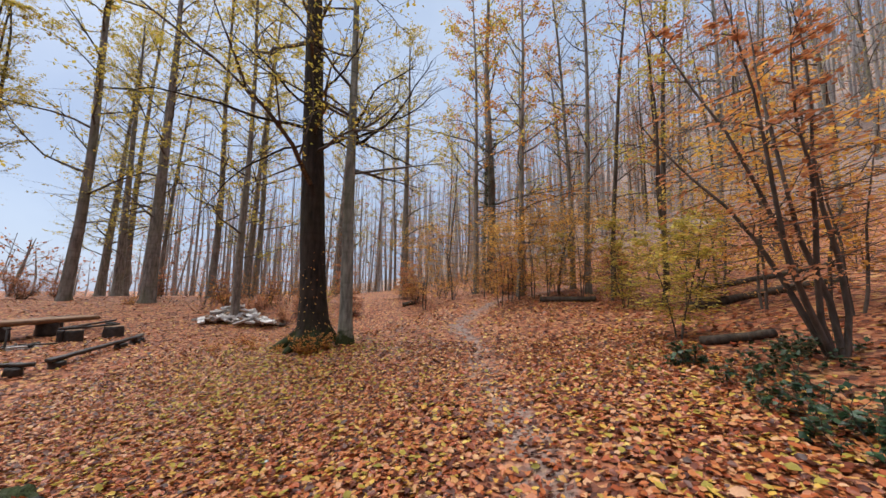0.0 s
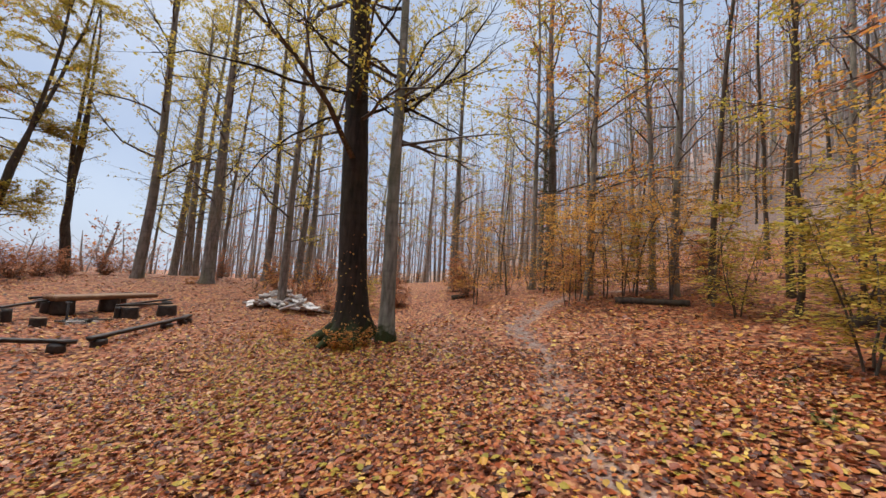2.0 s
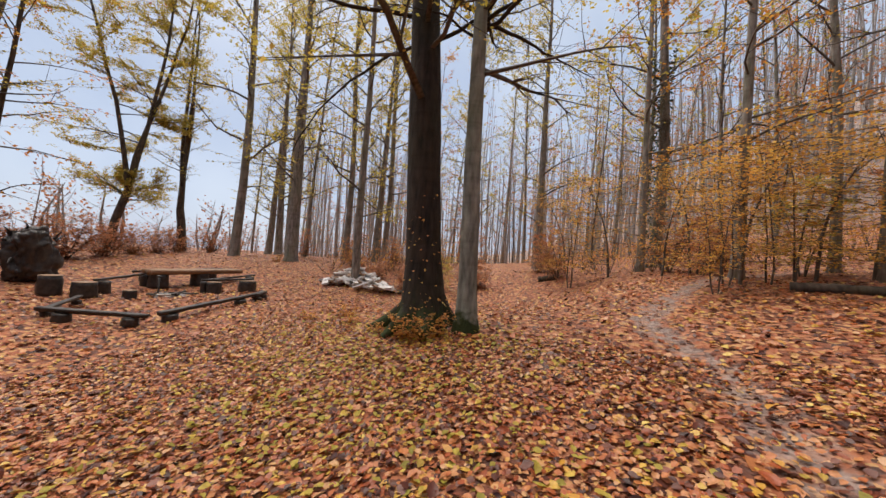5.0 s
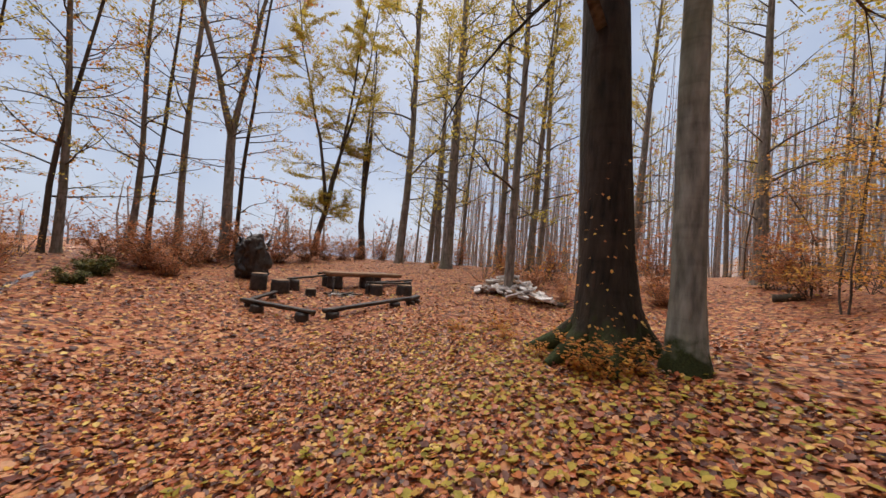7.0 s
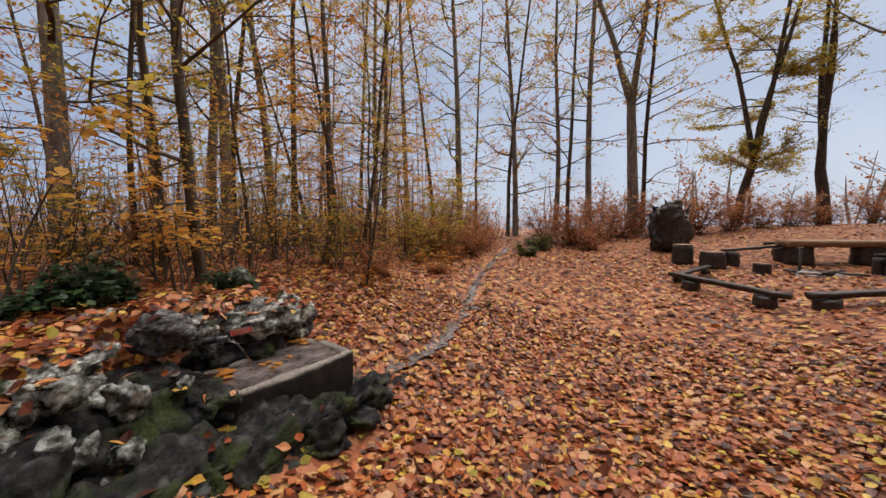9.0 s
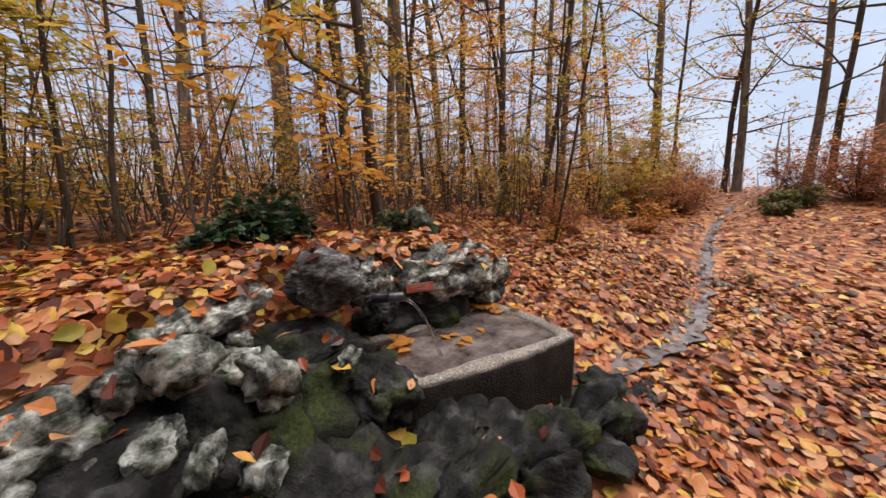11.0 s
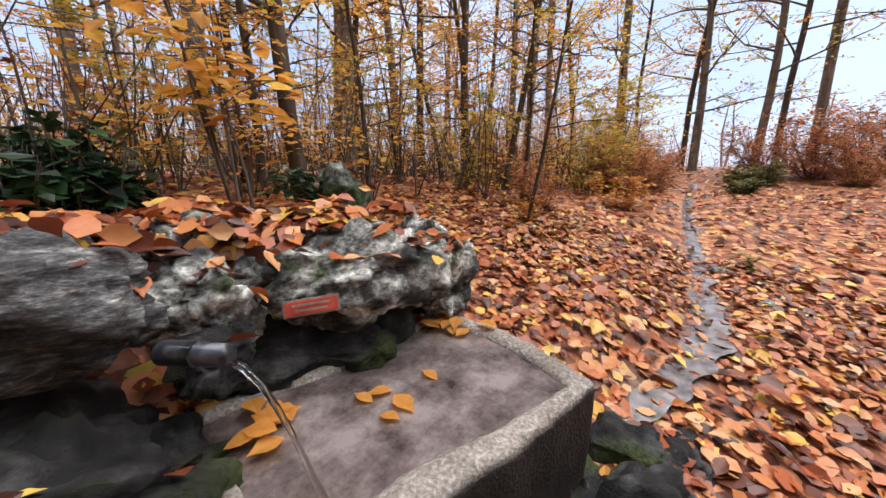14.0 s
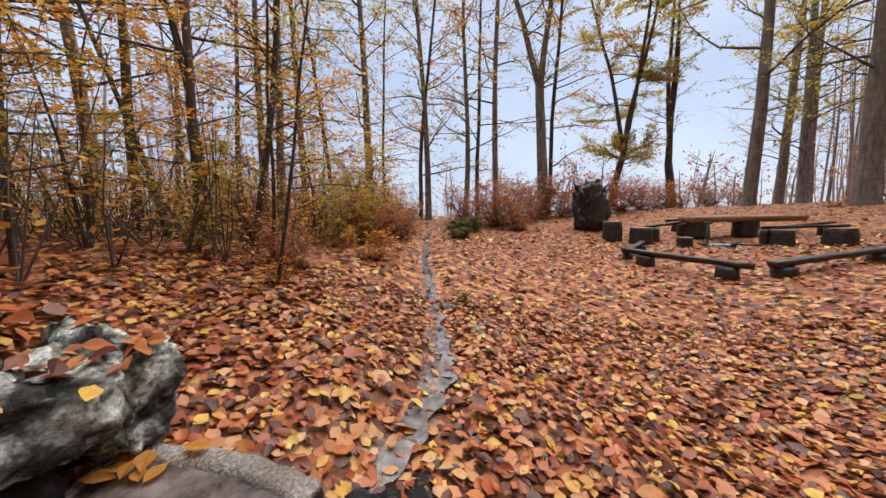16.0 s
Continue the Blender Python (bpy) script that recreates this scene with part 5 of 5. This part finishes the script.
# ---- fallen leaves ----
def litter(name, count, area, size, seed, label, lift=0.012, keep=None, height=land):
    g = np.random.default_rng(seed)
    x0, x1, y0, y1 = area
    x, y = g.uniform(x0, x1, count), g.uniform(y0, y1, count)
    ok = np.ones(count, bool)
    ok &= g.random(count) < np.minimum(np.clip((along(x, y, PATHWAY) / 0.6) ** 2, 0.42, 1), np.clip((along(x, y, RILL) / 0.2) ** 2, 0.6, 1))
    if keep is not None:
        ok &= keep(x, y, g)
    x, y = x[ok], y[ok]
    n = len(x)
    e = 0.05
    z = height(x, y)
    nrm = np.stack([-(height(x + e, y) - z) / e, -(height(x, y + e) - z) / e, np.ones(n)], -1)
    nrm += g.normal(0, 0.26, (n, 3)) * (1, 1, 0)
    nrm /= np.linalg.norm(nrm, axis=1, keepdims=True)
    a = g.uniform(0, 2 * np.pi, n)
    d = np.stack([np.cos(a), np.sin(a), np.zeros(n)], -1)
    d -= nrm * (d * nrm).sum(1, keepdims=True)
    d /= np.linalg.norm(d, axis=1, keepdims=True)
    s = np.cross(nrm, d)
    L = (size * g.uniform(0.65, 1.25, n))[:, None]
    W = L * g.uniform(0.29, 0.4, (n, 1))
    curl = L * g.uniform(-0.06, 0.2, (n, 1))
    c = np.stack([x, y, z + lift + g.exponential(lift * 0.8, n)], -1)
    v = np.stack([c - d * L * 0.5, c - d * L * 0.14 + s * W + nrm * curl, c + d * L * 0.2 + s * W * 0.8 + nrm * curl, c + d * L * 0.5 + nrm * curl * g.uniform(-0.5, 0.8, (n, 1)),
                  c + d * L * 0.2 - s * W * 0.8 + nrm * curl, c - d * L * 0.14 - s * W + nrm * curl], 1).reshape(-1, 3)
    b = (np.arange(n) * 6)[:, None]
    tri = np.concatenate([b + [0, 2, 1], b + [0, 3, 2], b + [0, 4, 3], b + [0, 5, 4]], 1).reshape(-1, 3)
    me = bpy.data.meshes.new(name)
    me.vertices.add(len(v))
    me.vertices.foreach_set("co", v.astype(np.float32).ravel())
    me.loops.add(tri.size)
    me.loops.foreach_set("vertex_index", tri.astype(np.int32).ravel())
    me.polygons.add(len(tri))
    me.polygons.foreach_set("loop_start", np.arange(0, tri.size, 3, dtype=np.int32))
    me.update(calc_edges=True)
    me.materials.append(MAT_LITTER)
    return tagged(new(name, me), label, "leaves", kind="stuff")


def over_rocks(x, y):
    """Height of the leaf bed that lies over the spring's boulders."""
    z = land(x, y)
    for cx, cy, r, top in ((-5.09, 1.6, 0.2, 0.14), (-5.8, 1.45, 0.36, 0.1), (-5.45, 1.3, 0.3, 0.13), (-6.1, 1.6, 0.22, 0.07), (-4.55, 1.75, 0.22, 0.07)):
        z = np.maximum(z, top + 0.02 - 0.35 * np.hypot(x - cx, y - cy) ** 2 / r - 9 * (np.hypot(x - cx, y - cy) > r))
    return z


litter("leaves_on_rocks", 3200, (-6.5, -3.6, 0.6, 2.0), 0.072, 7, "wet orange leaves caught on the spring's rocks", 0.012, lambda x, y, g: y < bank_edge(x) + 0.05, over_rocks)
# leaves caught on the stones, laid where they meet the surface
R6 = random.Random(33)
caught = Build()
dg = bpy.context.evaluated_depsgraph_get()
for _ in range(2600):
    x, y = R6.uniform(-6.5, -3.6), R6.uniform(1.1, 2.75)
    hit, at_, nrm, _i, ob_, _m = scene.ray_cast(dg, Vector((x, y, 0.42)), Vector((0, 0, -1)))
    share = 0.62 if at_.z > -0.05 else 0.05
    if not hit or not ob_.name.startswith("rock") or nrm.z < 0.55 or R6.random() > share:
        continue
    a = R6.uniform(0, 6.283)
    d_ = Vector((math.cos(a), math.sin(a), 0))
    d_ = (d_ - nrm * d_.dot(nrm)).normalized()
    caught.fine_leaf(at_ + nrm * R6.uniform(0.004, 0.016), (d_ + nrm * 0.12).normalized(), (nrm + unit(R6) * 0.25).normalized(), R6.uniform(0.05, 0.085), R6)
tagged(new("leaves_on_stones", caught.mesh("leaves_on_stones", MAT_LITTER, False)), "wet orange leaves stuck to the spring's stones", "leaves", kind="stuff")

R4 = random.Random(21)
for i in range(24):
    x, y = ((-5.41 + R4.gauss(0, 0.04), 1.9 + R4.gauss(0, 0.08)) if i < 11 else (-6.12 + R4.gauss(0, 0.04), 1.93 + R4.gauss(0, 0.06)) if i < 19 else (R4.uniform(-5.85, -5.55), R4.uniform(1.9, 2.3)))
    lb = Build()
    lb.fine_leaf(Vector((-0.04, 0, 0)), Vector((1, 0, 0.05)).normalized(), Vector((0, 0, 1)), R4.uniform(0.06, 0.09), R4)
    lf = tagged(new("floating_leaf", lb.mesh("floating_leaf", MAT_ORANGE, False)), "orange beech leaf lying in the trough", "leaf", "leaves in the trough")
    lf.matrix_basis = pose(x, y, -0.368 if i >= 19 else -0.362 + 0.025 * R4.random(), R4.uniform(-8, 8), R4.uniform(-8, 8), R4.uniform(0, 360))

litter("fallen_leaves", 76000, (-9.5, 3.5, -0.5, 9.5), 0.068, 1, "thick carpet of wet orange and brown beech leaves", keep=lambda x, y, g: np.hypot(x + 5.65, (y - 2.4) * 1.4) > 0.75)
litter("fallen_leaves", 26000, (-16, 6, -3, 17), 0.10, 2, "carpet of orange and brown beech leaves in the clearing")
litter("fallen_leaves", 14000, (-28, 10, -8, 24), 0.13, 3, "far carpet of russet leaves under the trees")
litter("yellow_leaves", 4200, (-10.0, -2.0, 5.5, 10.5), 0.085, 4, "fresh yellow leaves fallen under the big beech", 0.02, lambda x, y, g: g.random(len(x)) < np.exp(-((x + 5.2) ** 2 + (y - 8.3) ** 2) / 5.0)).data.materials[0] = MAT_YELLOW
litter("yellow_leaves", 1500, (-6.0, 3.0, 0.5, 7.0), 0.085, 5, "scattered yellow leaves on the russet carpet", 0.02).data.materials[0] = MAT_YELLOW
